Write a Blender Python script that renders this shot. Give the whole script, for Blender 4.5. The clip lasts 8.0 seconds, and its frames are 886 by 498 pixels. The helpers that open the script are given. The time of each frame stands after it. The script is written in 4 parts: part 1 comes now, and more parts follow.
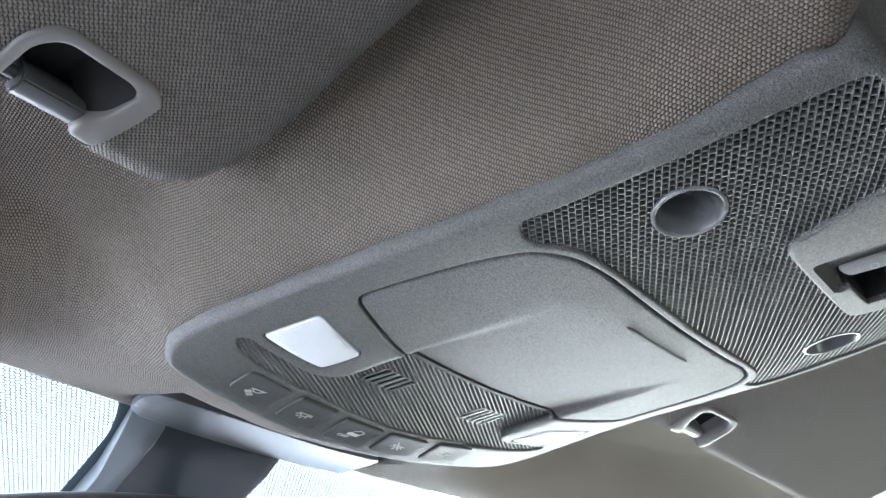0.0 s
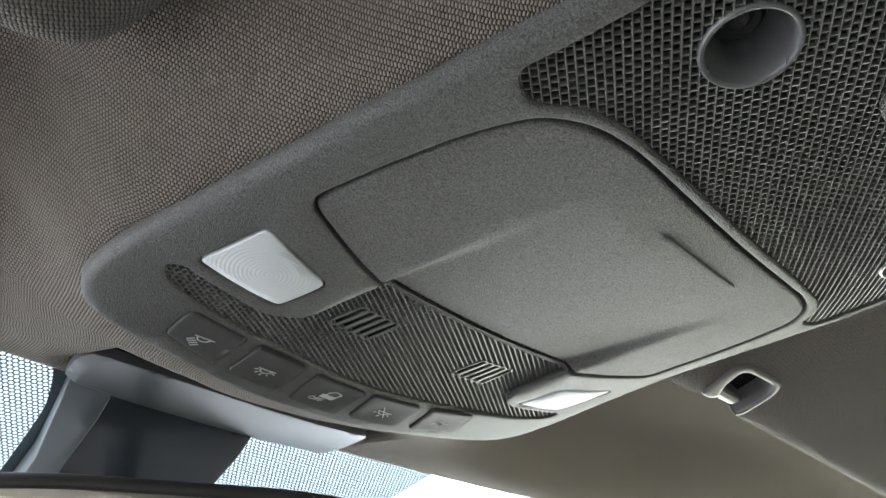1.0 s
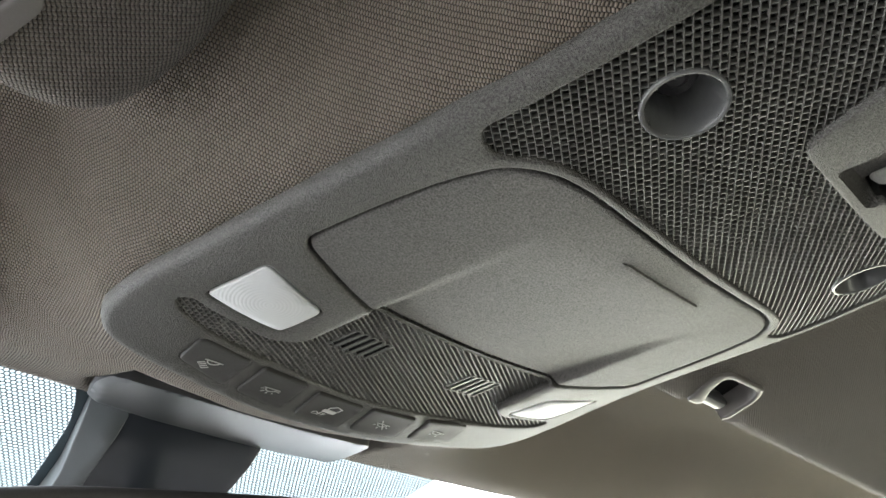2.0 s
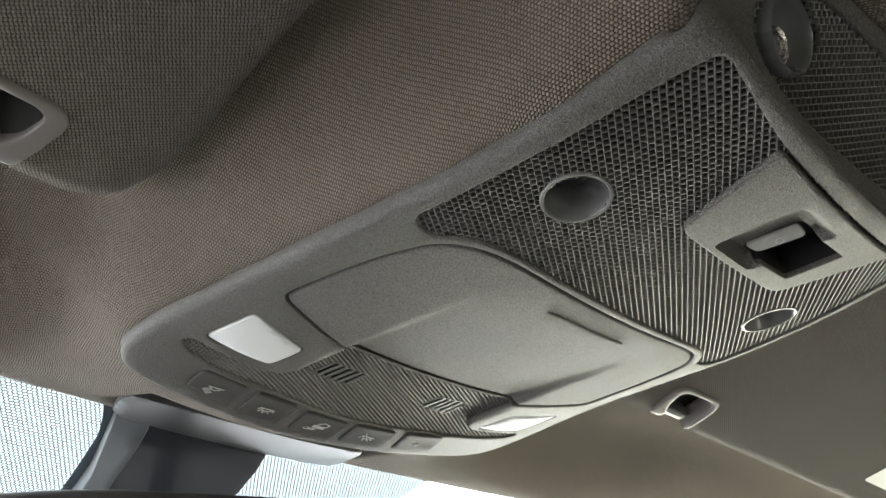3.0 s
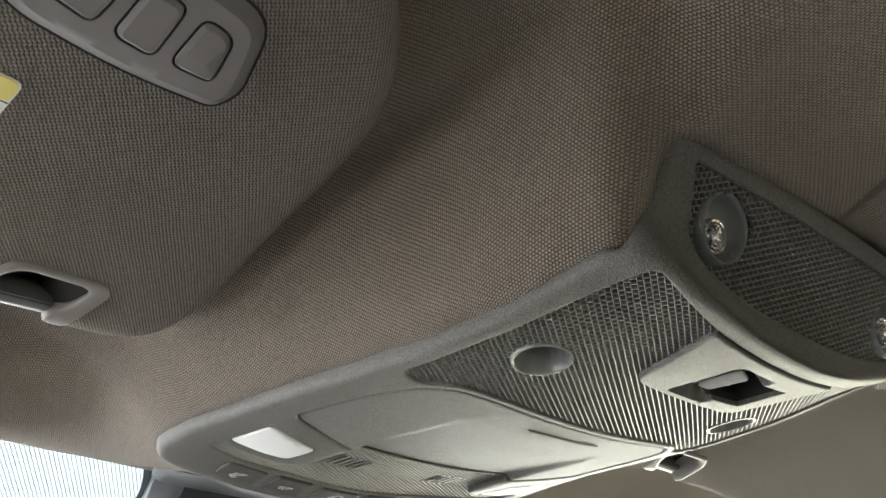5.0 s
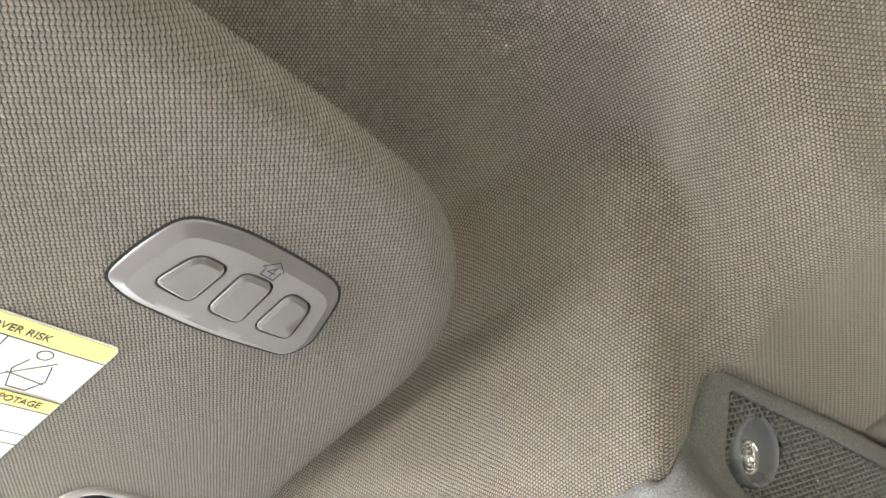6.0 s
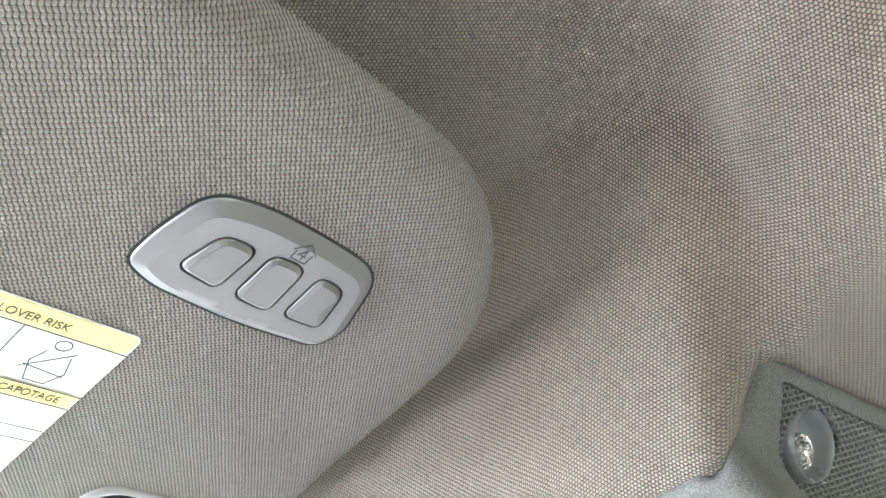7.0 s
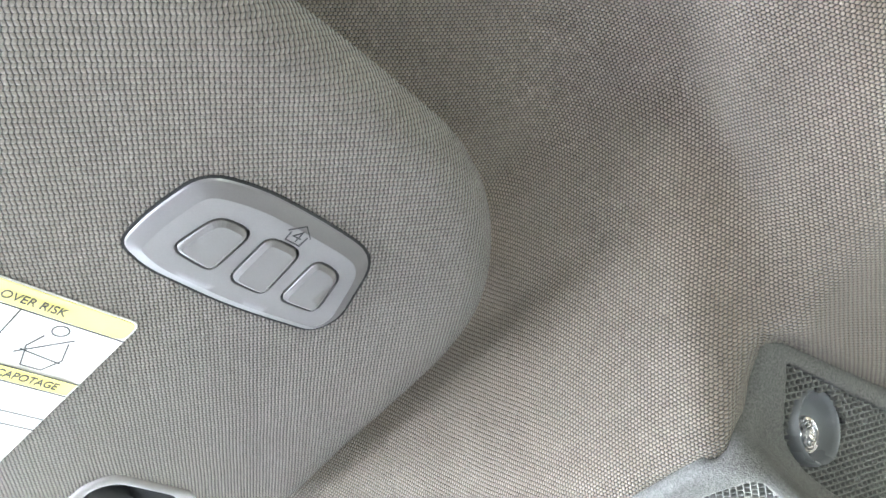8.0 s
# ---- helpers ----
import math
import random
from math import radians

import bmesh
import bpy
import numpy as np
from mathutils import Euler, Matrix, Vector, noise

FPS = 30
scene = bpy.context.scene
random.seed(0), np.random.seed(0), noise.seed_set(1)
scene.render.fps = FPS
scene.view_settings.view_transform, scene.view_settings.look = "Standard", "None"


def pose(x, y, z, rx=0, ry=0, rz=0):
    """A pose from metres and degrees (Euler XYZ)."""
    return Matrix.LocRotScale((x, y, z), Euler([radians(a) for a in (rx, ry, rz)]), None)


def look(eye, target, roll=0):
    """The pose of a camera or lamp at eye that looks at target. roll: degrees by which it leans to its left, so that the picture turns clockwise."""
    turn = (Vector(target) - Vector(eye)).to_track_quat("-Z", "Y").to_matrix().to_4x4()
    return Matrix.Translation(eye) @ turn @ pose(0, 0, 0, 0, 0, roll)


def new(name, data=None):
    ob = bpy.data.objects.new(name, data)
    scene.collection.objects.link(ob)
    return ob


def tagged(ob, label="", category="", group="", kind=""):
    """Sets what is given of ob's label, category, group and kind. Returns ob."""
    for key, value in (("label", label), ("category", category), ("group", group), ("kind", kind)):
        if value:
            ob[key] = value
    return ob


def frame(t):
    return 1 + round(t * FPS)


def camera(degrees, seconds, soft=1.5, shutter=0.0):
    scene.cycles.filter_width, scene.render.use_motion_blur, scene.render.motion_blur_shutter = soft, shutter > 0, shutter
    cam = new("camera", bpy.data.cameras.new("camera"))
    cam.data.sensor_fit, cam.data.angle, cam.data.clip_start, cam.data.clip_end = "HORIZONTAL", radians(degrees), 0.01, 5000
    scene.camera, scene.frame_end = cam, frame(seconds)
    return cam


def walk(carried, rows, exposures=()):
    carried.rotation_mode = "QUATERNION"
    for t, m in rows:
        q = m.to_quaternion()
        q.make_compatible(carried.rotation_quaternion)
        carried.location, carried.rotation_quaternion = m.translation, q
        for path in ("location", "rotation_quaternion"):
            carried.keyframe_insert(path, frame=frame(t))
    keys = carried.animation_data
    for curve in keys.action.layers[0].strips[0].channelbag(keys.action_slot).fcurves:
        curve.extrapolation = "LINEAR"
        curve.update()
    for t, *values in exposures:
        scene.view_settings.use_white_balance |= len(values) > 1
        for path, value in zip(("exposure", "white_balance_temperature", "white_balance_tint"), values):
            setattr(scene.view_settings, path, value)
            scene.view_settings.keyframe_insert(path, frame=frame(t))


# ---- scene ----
# ---------------- camera and walk ----------------
cam = camera(56.97, 8.0, soft=1.5)
PATH = [
    (0.0, -0.2546, -0.0881, 1.0867, -46.80, 24.89, 7.41),
    (0.5, -0.2014, -0.0576, 1.0808, -45.19, 24.17, 7.10),
    (1.0, -0.1978, -0.0494, 1.0863, -46.15, 25.06, 6.31),
    (1.2, -0.1999, -0.0476, 1.0920, -46.47, 23.72, 5.63),
    (2.3, -0.2199, -0.0892, 1.0835, -44.45, 25.44, 5.77),
    (2.5, -0.2276, -0.1005, 1.0849, -43.78, 24.85, 5.99),
    (3.0, -0.2312, -0.1271, 1.0871, -42.95, 24.11, 6.21),
    (3.5, -0.2131, -0.1399, 1.0881, -42.18, 23.30, 6.46),
    (4.0, -0.2118, -0.1465, 1.0920, -41.00, 22.31, 6.99),
    (4.5, -0.2300, -0.1541, 1.0972, -40.29, 21.58, 7.20),
    (5.0, -0.2644, -0.1772, 1.1296, -40.71, 21.74, 6.94),
    (5.2, -0.2871, -0.1877, 1.1451, -40.81, 22.82, 6.89),
    (6.3, -0.3014, -0.1898, 1.1557, -39.24, 29.84, 7.28),
    (6.5, -0.2988, -0.1837, 1.1546, -39.18, 29.64, 7.18),
    (7.0, -0.2971, -0.1745, 1.1562, -38.62, 29.12, 7.08),
    (7.5, -0.2951, -0.1773, 1.1527, -37.85, 29.71, 6.94),
    (8.0, -0.2915, -0.1744, 1.1522, -37.74, 29.28, 6.79),
]
EXPOSURES = [
    (0.0, 1.22, 5650, 13), (0.5, 0.58, 5950, 12), (1.0, 0.32, 6250, 11), (2.5, 0.60, 6650, 11), (3.3, 0.61, 6700, 11), (4.0, 0.49, 6750, 11), (4.5, 0.46, 6750, 11), (5.0, 0.98, 6800, 11),
    (5.2, 1.15, 6900, 10), (6.3, 3.07, 6500, 9), (7.0, 3.05, 6000, 7), (8.0, 3.07, 5800, 8),
]
walk(cam, [(t, pose(x, y, z, 90 + pitch, 0, yaw) @ pose(0, 0, 0, 0, 0, roll)) for t, x, y, z, yaw, pitch, roll in PATH], EXPOSURES)

# ---------------- world and light ----------------
world = bpy.data.worlds.new("sky")
scene.world = world
world.use_nodes = True
wn = world.node_tree
sky = wn.nodes.new("ShaderNodeTexSky")
sky.sky_type = "NISHITA"
sky.sun_disc = False
sky.sun_elevation, sky.sun_rotation = radians(48), radians(150)
wn.links.new(sky.outputs[0], wn.nodes["Background"].inputs[0])
wn.nodes["Background"].inputs[1].default_value = 0.06
sun_data = bpy.data.lights.new("sun", "SUN")
sun_data.energy, sun_data.angle, sun_data.color = 0.8, radians(15), (1.0, 0.96, 0.9)
sun = new("sun", sun_data)
sun.matrix_world = pose(0, 0, 4, 42, 0, 30)


def window_light(name, place, target, w, h, power, color):
    """Daylight that enters by one window opening."""
    d = bpy.data.lights.new(name, "AREA")
    d.shape, d.size, d.size_y, d.energy, d.color = "RECTANGLE", w, h, power, color
    ob = new(name, d)
    ob.matrix_world = look(place, target)
    return ob


window_light("windshield_daylight", (0.06, 0.625, 1.037), (0.06, 0.125, 0.171), 1.90, 1.30, 57.0, (0.94, 0.97, 1.0))
window_light("left_window_daylight", (-0.80, 0.36, 0.98), (0.0, 0.26, 0.98), 0.75, 0.42, 2.9, (0.97, 0.98, 1.0))
window_light("right_window_daylight", (0.80, 0.36, 0.96), (0.0, 0.20, 1.04), 0.75, 0.42, 5.7, (0.97, 1.0, 0.82))
for side in (-1, 1):
    window_light("rear_side_window_daylight", (0.80 * side, -1.45, 0.98), (0.0, -1.45, 0.98), 0.60, 0.40, 0.2, (0.97, 0.99, 1.0))
window_light("rear_window_daylight", (-0.36, -2.02, 1.04), (-0.30, -1.0, 1.08), 0.30, 0.34, 2.8, (0.96, 1.0, 0.82))


# ---------------- materials ----------------
def material(name, rough=0.5, color=(0.5, 0.5, 0.5), metal=0.0, spec=0.5):
    m = bpy.data.materials.new(name)
    m.use_nodes = True
    b = m.node_tree.nodes["Principled BSDF"]
    b.inputs["Base Color"].default_value = (*color, 1)
    b.inputs["Roughness"].default_value = rough
    b.inputs["Metallic"].default_value = metal
    b.inputs["Specular IOR Level"].default_value = spec
    return m, m.node_tree, b


def calc(nt, op, a, b=None):
    n = nt.nodes.new("ShaderNodeMath")
    n.operation = op
    for i, v in enumerate((a, b)):
        if v is None:
            continue
        if isinstance(v, (int, float)):
            n.inputs[i].default_value = v
        else:
            nt.links.new(v, n.inputs[i])
    return n.outputs[0]


def noise_of(nt, scale, detail=3.0, coord="Object", rough=0.5):
    tc = nt.nodes.new("ShaderNodeTexCoord")
    n = nt.nodes.new("ShaderNodeTexNoise")
    n.inputs["Scale"].default_value, n.inputs["Detail"].default_value, n.inputs["Roughness"].default_value = scale, detail, rough
    nt.links.new(tc.outputs[coord], n.inputs["Vector"])
    return n.outputs["Fac"]


def ramp(nt, fac, stops):
    r = nt.nodes.new("ShaderNodeValToRGB")
    el = r.color_ramp.elements
    while len(el) < len(stops):
        el.new(0.5)
    for e, (p, c) in zip(el, stops):
        e.position, e.color = p, (*c, 1)
    nt.links.new(fac, r.inputs[0])
    return r.outputs[0]


def times(nt, a, b):
    n = nt.nodes.new("ShaderNodeMix")
    n.data_type, n.blend_type = "RGBA", "MULTIPLY"
    n.inputs["Factor"].default_value = 1.0
    nt.links.new(a, n.inputs[6])
    nt.links.new(b, n.inputs[7])
    return n.outputs[2]


def bump(nt, bsdf, height, strength, dist):
    b = nt.nodes.new("ShaderNodeBump")
    b.inputs["Strength"].default_value, b.inputs["Distance"].default_value = strength, dist
    nt.links.new(height, b.inputs["Height"])
    nt.links.new(b.outputs[0], bsdf.inputs["Normal"])


def knit(name, light, dark, p, q, depth=0.0006, stagger=0.5, deep=0.55, lean=1.1, turn=38.0):
    """A fine warp-knit fabric in staggered stitches, its UV in metres."""
    m, nt, b = material(name, 0.95, spec=0.15)
    uv = nt.nodes.new("ShaderNodeUVMap")
    sep = nt.nodes.new("ShaderNodeSeparateXYZ")
    wob = nt.nodes.new("ShaderNodeTexNoise")
    wob.inputs["Scale"].default_value = 60.0
    nt.links.new(uv.outputs[0], wob.inputs["Vector"])
    mixv = nt.nodes.new("ShaderNodeVectorMath")
    mixv.operation = "MULTIPLY_ADD"
    nt.links.new(wob.outputs["Color"], mixv.inputs[0])
    mixv.inputs[1].default_value = (0.0006, 0.0006, 0)
    nt.links.new(uv.outputs[0], mixv.inputs[2])
    nt.links.new(mixv.outputs[0], sep.inputs[0])
    c, s = math.cos(radians(turn)), math.sin(radians(turn))
    across = calc(nt, "SUBTRACT", calc(nt, "MULTIPLY", sep.outputs[0], c), calc(nt, "MULTIPLY", sep.outputs[1], s))
    along = calc(nt, "ADD", calc(nt, "MULTIPLY", sep.outputs[0], s), calc(nt, "MULTIPLY", sep.outputs[1], c))
    v = calc(nt, "DIVIDE", along, q)
    row = calc(nt, "FLOOR", v)
    odd = calc(nt, "PINGPONG", row, 1.0)
    slant = calc(nt, "MULTIPLY", calc(nt, "SUBTRACT", calc(nt, "FRACT", v), 0.5), calc(nt, "SUBTRACT", calc(nt, "MULTIPLY", odd, lean), lean * 0.32))
    u = calc(nt, "ADD", calc(nt, "ADD", calc(nt, "DIVIDE", across, p), slant), calc(nt, "MULTIPLY", odd, stagger))
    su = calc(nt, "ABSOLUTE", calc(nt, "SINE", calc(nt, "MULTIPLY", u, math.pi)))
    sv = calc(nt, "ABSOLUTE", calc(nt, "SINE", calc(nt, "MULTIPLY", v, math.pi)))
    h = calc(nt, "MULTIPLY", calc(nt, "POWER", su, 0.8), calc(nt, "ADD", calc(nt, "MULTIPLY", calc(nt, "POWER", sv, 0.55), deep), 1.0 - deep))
    fibre = noise_of(nt, 2600, 2, "UV")
    hh = calc(nt, "ADD", calc(nt, "MULTIPLY", h, 0.85), calc(nt, "MULTIPLY", fibre, 0.3))
    cloud = noise_of(nt, 9, 3, "Object")
    speck = noise_of(nt, 420, 1, "UV")
    # shade in the gaps between stitches is painted into the colour by height
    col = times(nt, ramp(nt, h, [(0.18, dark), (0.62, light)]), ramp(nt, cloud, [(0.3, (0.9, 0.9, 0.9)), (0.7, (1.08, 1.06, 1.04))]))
    col = times(nt, col, ramp(nt, speck, [(0.3, (0.86, 0.86, 0.86)), (0.72, (1.1, 1.1, 1.1))]))
    nt.links.new(col, b.inputs["Base Color"])
    b.inputs["Sheen Weight"].default_value = 0.25
    b.inputs["Sheen Roughness"].default_value = 0.5
    bump(nt, b, hh, 0.85, depth)
    return m


def plastic(name, color, rough, grain=1400.0, depth=0.00012, var=0.12, spec=0.5, speck=0.2):
    """Moulded interior plastic with a fine spark-eroded grain."""
    m, nt, b = material(name, rough, color, spec=spec)
    g = noise_of(nt, grain, 3, "Object", 0.65)
    big = noise_of(nt, 22, 4)
    hi = tuple(c * (1 + var) for c in color)
    lo = tuple(c * (1 - var) for c in color)
    nt.links.new(times(nt, ramp(nt, big, [(0.3, lo), (0.7, hi)]), ramp(nt, g, [(0.32, (1 - speck,) * 3), (0.68, (1 + speck,) * 3)])), b.inputs["Base Color"])
    rr = calc(nt, "ADD", calc(nt, "MULTIPLY", noise_of(nt, 55, 4), 0.08), rough - 0.04)
    nt.links.new(rr, b.inputs["Roughness"])
    bump(nt, b, g, 0.8, depth)
    return m


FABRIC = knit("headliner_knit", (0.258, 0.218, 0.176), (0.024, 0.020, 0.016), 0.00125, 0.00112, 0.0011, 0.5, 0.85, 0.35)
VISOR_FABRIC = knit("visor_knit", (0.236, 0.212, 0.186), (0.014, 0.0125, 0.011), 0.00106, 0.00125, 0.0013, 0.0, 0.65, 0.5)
SHELL = plastic("console_plastic", (0.108, 0.106, 0.099), 0.50, 1700, 0.00075, 0.06, 0.42, 0.52)
DOOR_PLASTIC = plastic("bin_door_plastic", (0.142, 0.139, 0.132), 0.58, 1800, 0.00080, 0.06, 0.32, 0.55)
DARK = plastic("dark_soft_plastic", (0.045, 0.044, 0.046), 0.42, 1800, 0.00006)
BUTTON = plastic("button_plastic", (0.078, 0.077, 0.075), 0.56, 2200, 0.00006, 0.08, 0.28, 0.2)
GRILLE = plastic("grille_plastic", (0.148, 0.149, 0.139), 0.30, 2500, 0.00002, 0.1, 0.75, 0.08)
GREY = plastic("grey_trim_plastic", (0.197, 0.184, 0.178), 0.36, 2200, 0.00001, 0.03, 0.6, 0.04)
GLOSS = plastic("smooth_lamp_plastic", (0.155, 0.160, 0.160), 0.26, 2200, 0.00002, 0.05, 0.6, 0.05)
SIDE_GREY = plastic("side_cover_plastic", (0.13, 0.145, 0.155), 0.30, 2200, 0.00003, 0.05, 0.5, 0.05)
HOOK = plastic("hook_plastic", (0.085, 0.086, 0.090), 0.30, 2200, 0.00002, 0.05, 0.6, 0.05)
PANEL = plastic("remote_panel_plastic", (0.150, 0.141, 0.143), 0.33, 2500, 0.00002, 0.03, 0.8, 0.05)
KEY = plastic("key_plastic", (0.128, 0.120, 0.118), 0.33, 2500, 0.00002, 0.03, 0.8, 0.05)
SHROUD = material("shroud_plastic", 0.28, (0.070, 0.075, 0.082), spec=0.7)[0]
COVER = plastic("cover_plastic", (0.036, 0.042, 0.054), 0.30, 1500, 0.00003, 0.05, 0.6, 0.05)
BAND = plastic("ceramic_band", (0.036, 0.062, 0.076), 0.25, 1500, 0.00001, 0.05, 0.5, 0.03)
BACKING = plastic("grille_felt", (0.014, 0.014, 0.014), 0.85)
BLACK = plastic("black_backing", (0.012, 0.012, 0.012), 0.75)
BOWL = plastic("lamp_bowl_plastic", (0.155, 0.160, 0.168), 0.28, 2200, 0.00002, 0.05, 0.6, 0.05)
SILVER = plastic("silver_lever", (0.45, 0.46, 0.43), 0.32, 2500, 0.00003, 0.04)
INK = material("grey_print", 0.6, (0.62, 0.62, 0.61))[0]
ENGRAVE = material("engraved_line", 0.7, (0.03, 0.03, 0.032))[0]
PAPER = plastic("label_white", (0.80, 0.80, 0.77), 0.45, 300, 0.00001, 0.01, 0.4, 0.015)
YELLOW = plastic("label_yellow", (0.82, 0.71, 0.24), 0.45, 300, 0.00001, 0.01, 0.4, 0.015)
PRINT = material("label_black_print", 0.6, (0.06, 0.06, 0.06))[0]
TRIM = plastic("beige_pillar_trim", (0.46, 0.41, 0.34), 0.7, 400, 0.0002)
BODY = plastic("interior_lining", (0.075, 0.072, 0.070), 0.8, 200, 0.0003)


def lens_material():
    """Frosted clear lamp lens with concentric rings."""
    m, nt, b = material("lamp_lens", 0.50, (0.45, 0.47, 0.50), spec=0.35)
    b.inputs["Transmission Weight"].default_value = 0.05
    tc = nt.nodes.new("ShaderNodeUVMap")
    ln = nt.nodes.new("ShaderNodeVectorMath")
    ln.operation = "LENGTH"
    nt.links.new(tc.outputs[0], ln.inputs[0])
    w = calc(nt, "SINE", calc(nt, "MULTIPLY", ln.outputs["Value"], 5200.0))
    bump(nt, b, w, 0.15, 0.0002)
    nt.links.new(ramp(nt, noise_of(nt, 40, 3), [(0.3, (0.80, 0.83, 0.85)), (0.7, (0.87, 0.89, 0.90))]), b.inputs["Base Color"])
    return m


LENS = lens_material()


def glass_material(name, color=(1, 1, 1), rough=0.0):
    m, nt, b = material(name, rough, color)
    b.inputs["Transmission Weight"].default_value = 1.0
    b.inputs["IOR"].default_value = 1.45
    return m


GLASS = glass_material("windshield_glass", (0.93, 0.98, 0.97))
BULB = glass_material("bulb_glass", (0.96, 0.97, 1.0), 0.05)
MIRROR = material("mirror_silver", 0.02, (0.86, 0.88, 0.88), 1.0)[0]
CHROME = material("bright_reflector", 0.30, (0.22, 0.23, 0.24), 1.0)[0]


def frit_material():
    """Black ceramic net printed on the glass: clear round dots between."""
    m, nt, b = material("frit_dots", 0.35, (0.030, 0.045, 0.052))
    uv = nt.nodes.new("ShaderNodeUVMap")
    sep = nt.nodes.new("ShaderNodeSeparateXYZ")
    nt.links.new(uv.outputs[0], sep.inputs[0])
    p = 0.0024
    v = calc(nt, "DIVIDE", sep.outputs[1], p * 0.866)
    row = calc(nt, "FLOOR", v)
    u = calc(nt, "ADD", calc(nt, "DIVIDE", sep.outputs[0], p), calc(nt, "MULTIPLY", calc(nt, "PINGPONG", row, 1.0), 0.5))
    du = calc(nt, "SUBTRACT", calc(nt, "FRACT", u), 0.5)
    dv = calc(nt, "MULTIPLY", calc(nt, "SUBTRACT", calc(nt, "FRACT", v), 0.5), 0.866)
    r = calc(nt, "SQRT", calc(nt, "ADD", calc(nt, "MULTIPLY", du, du), calc(nt, "MULTIPLY", dv, dv)))
    clear = calc(nt, "LESS_THAN", r, 0.40)
    tr = nt.nodes.new("ShaderNodeBsdfTransparent")
    tr.inputs[0].default_value = (0.140, 0.168, 0.178, 1)
    mx = nt.nodes.new("ShaderNodeMixShader")
    nt.links.new(clear, mx.inputs[0])
    nt.links.new(b.outputs[0], mx.inputs[1])
    nt.links.new(tr.outputs[0], mx.inputs[2])
    nt.links.new(mx.outputs[0], nt.nodes["Material Output"].inputs[0])
    return m


FRIT = frit_material()

# ---------------- shared shaping ----------------
CA, SA = math.cos(radians(10)), math.sin(radians(10))
CONSOLE = Matrix(((1, 0, 0, 0), (0, CA, SA, 0), (0, -SA, CA, 1.2), (0, 0, 0, 1)))


def ease(x):
    x = min(1.0, max(0.0, x))
    return x * x * (3 - 2 * x)


def crown(u, v):
    """The console's face: arched across, most strongly behind, leaning a little to one side and drooping at the front edge. Metres; +w goes into the roof."""
    c = 1.0 + 0.95 * ease(-v / 0.06) - 0.4 * ease((v - 0.09) / 0.11)
    return -0.003 - 0.0025 * ease((v + 0.015) / 0.05) + c * u * u + 0.029 * u - 1.5 * max(0.0, v - 0.165) ** 2


def channel(u, v):
    """The shallow trough along the middle, deepening towards the front grille."""
    half = 0.0455 + 0.06 * (v - 0.06)
    k = min(1.0, max(0.0, (half - abs(u)) / 0.0055 + 0.5))
    g = min(1.0, max(0.0, (v - 0.050) / 0.065)) * min(1.0, max(0.0, (0.180 - v) / 0.03))
    return 0.0036 * k * k * (3 - 2 * k) * g


def area2(p):
    return sum(p[i - 1][0] * p[i][1] - p[i][0] * p[i - 1][1] for i in range(len(p)))


def ccw(p):
    return list(p) if area2(p) > 0 else list(p)[::-1]


def rounded(pts, radius, n=5):
    """A closed outline with rounded corners; radius is one number or one per corner."""
    out, k = [], len(pts)
    rs = radius if isinstance(radius, (list, tuple)) else [radius] * k
    for i in range(k):
        p, a, b = Vector(pts[i]), Vector(pts[i - 1]), Vector(pts[(i + 1) % k])
        da, db = (a - p), (b - p)
        r = min(rs[i], da.length * 0.45, db.length * 0.45)
        s, e = p + da.normalized() * r, p + db.normalized() * r
        for j in range(n + 1):
            t = j / n
            q = s * (1 - t) ** 2 + p * (2 * t * (1 - t)) + e * t * t
            out.append((q.x, q.y))
    return out


def resample(loop, step):
    """Adds points so that no edge is longer than step."""
    out = []
    for i in range(len(loop)):
        a, b = Vector(loop[i]), Vector(loop[(i + 1) % len(loop)])
        n = max(1, math.ceil((b - a).length / step))
        out += [tuple(a.lerp(b, j / n)) for j in range(n)]
    clean = []
    for p in out:
        if not clean or (Vector(p) - Vector(clean[-1])).length > 1e-5:
            clean.append(p)
    return clean


def offset(loop, d):
    """A counter-clockwise outline moved outward by d."""
    out, n = [], len(loop)
    for i in range(n):
        a, p, b = Vector(loop[i - 1]), Vector(loop[i]), Vector(loop[(i + 1) % n])
        e1, e2 = (p - a), (b - p)
        n1, n2 = Vector((e1.y, -e1.x)).normalized(), Vector((e2.y, -e2.x)).normalized()
        m = n1 + n2
        m = m / max(m.length_squared / 2, 0.5)
        out.append((p.x + m.x * d, p.y + m.y * d))
    return out


def inside(pts, poly):
    pts, poly = np.asarray(pts, float).reshape(-1, 2), np.asarray(poly, float)
    hit = np.zeros(len(pts), bool)
    x, y = pts[:, 0], pts[:, 1]
    for i in range(len(poly)):
        (x1, y1), (x2, y2) = poly[i - 1], poly[i]
        if y1 != y2:
            hit ^= ((y1 > y) != (y2 > y)) & (x < (x2 - x1) * (y - y1) / (y2 - y1) + x1)
    return hit


from mathutils.geometry import delaunay_2d_cdt


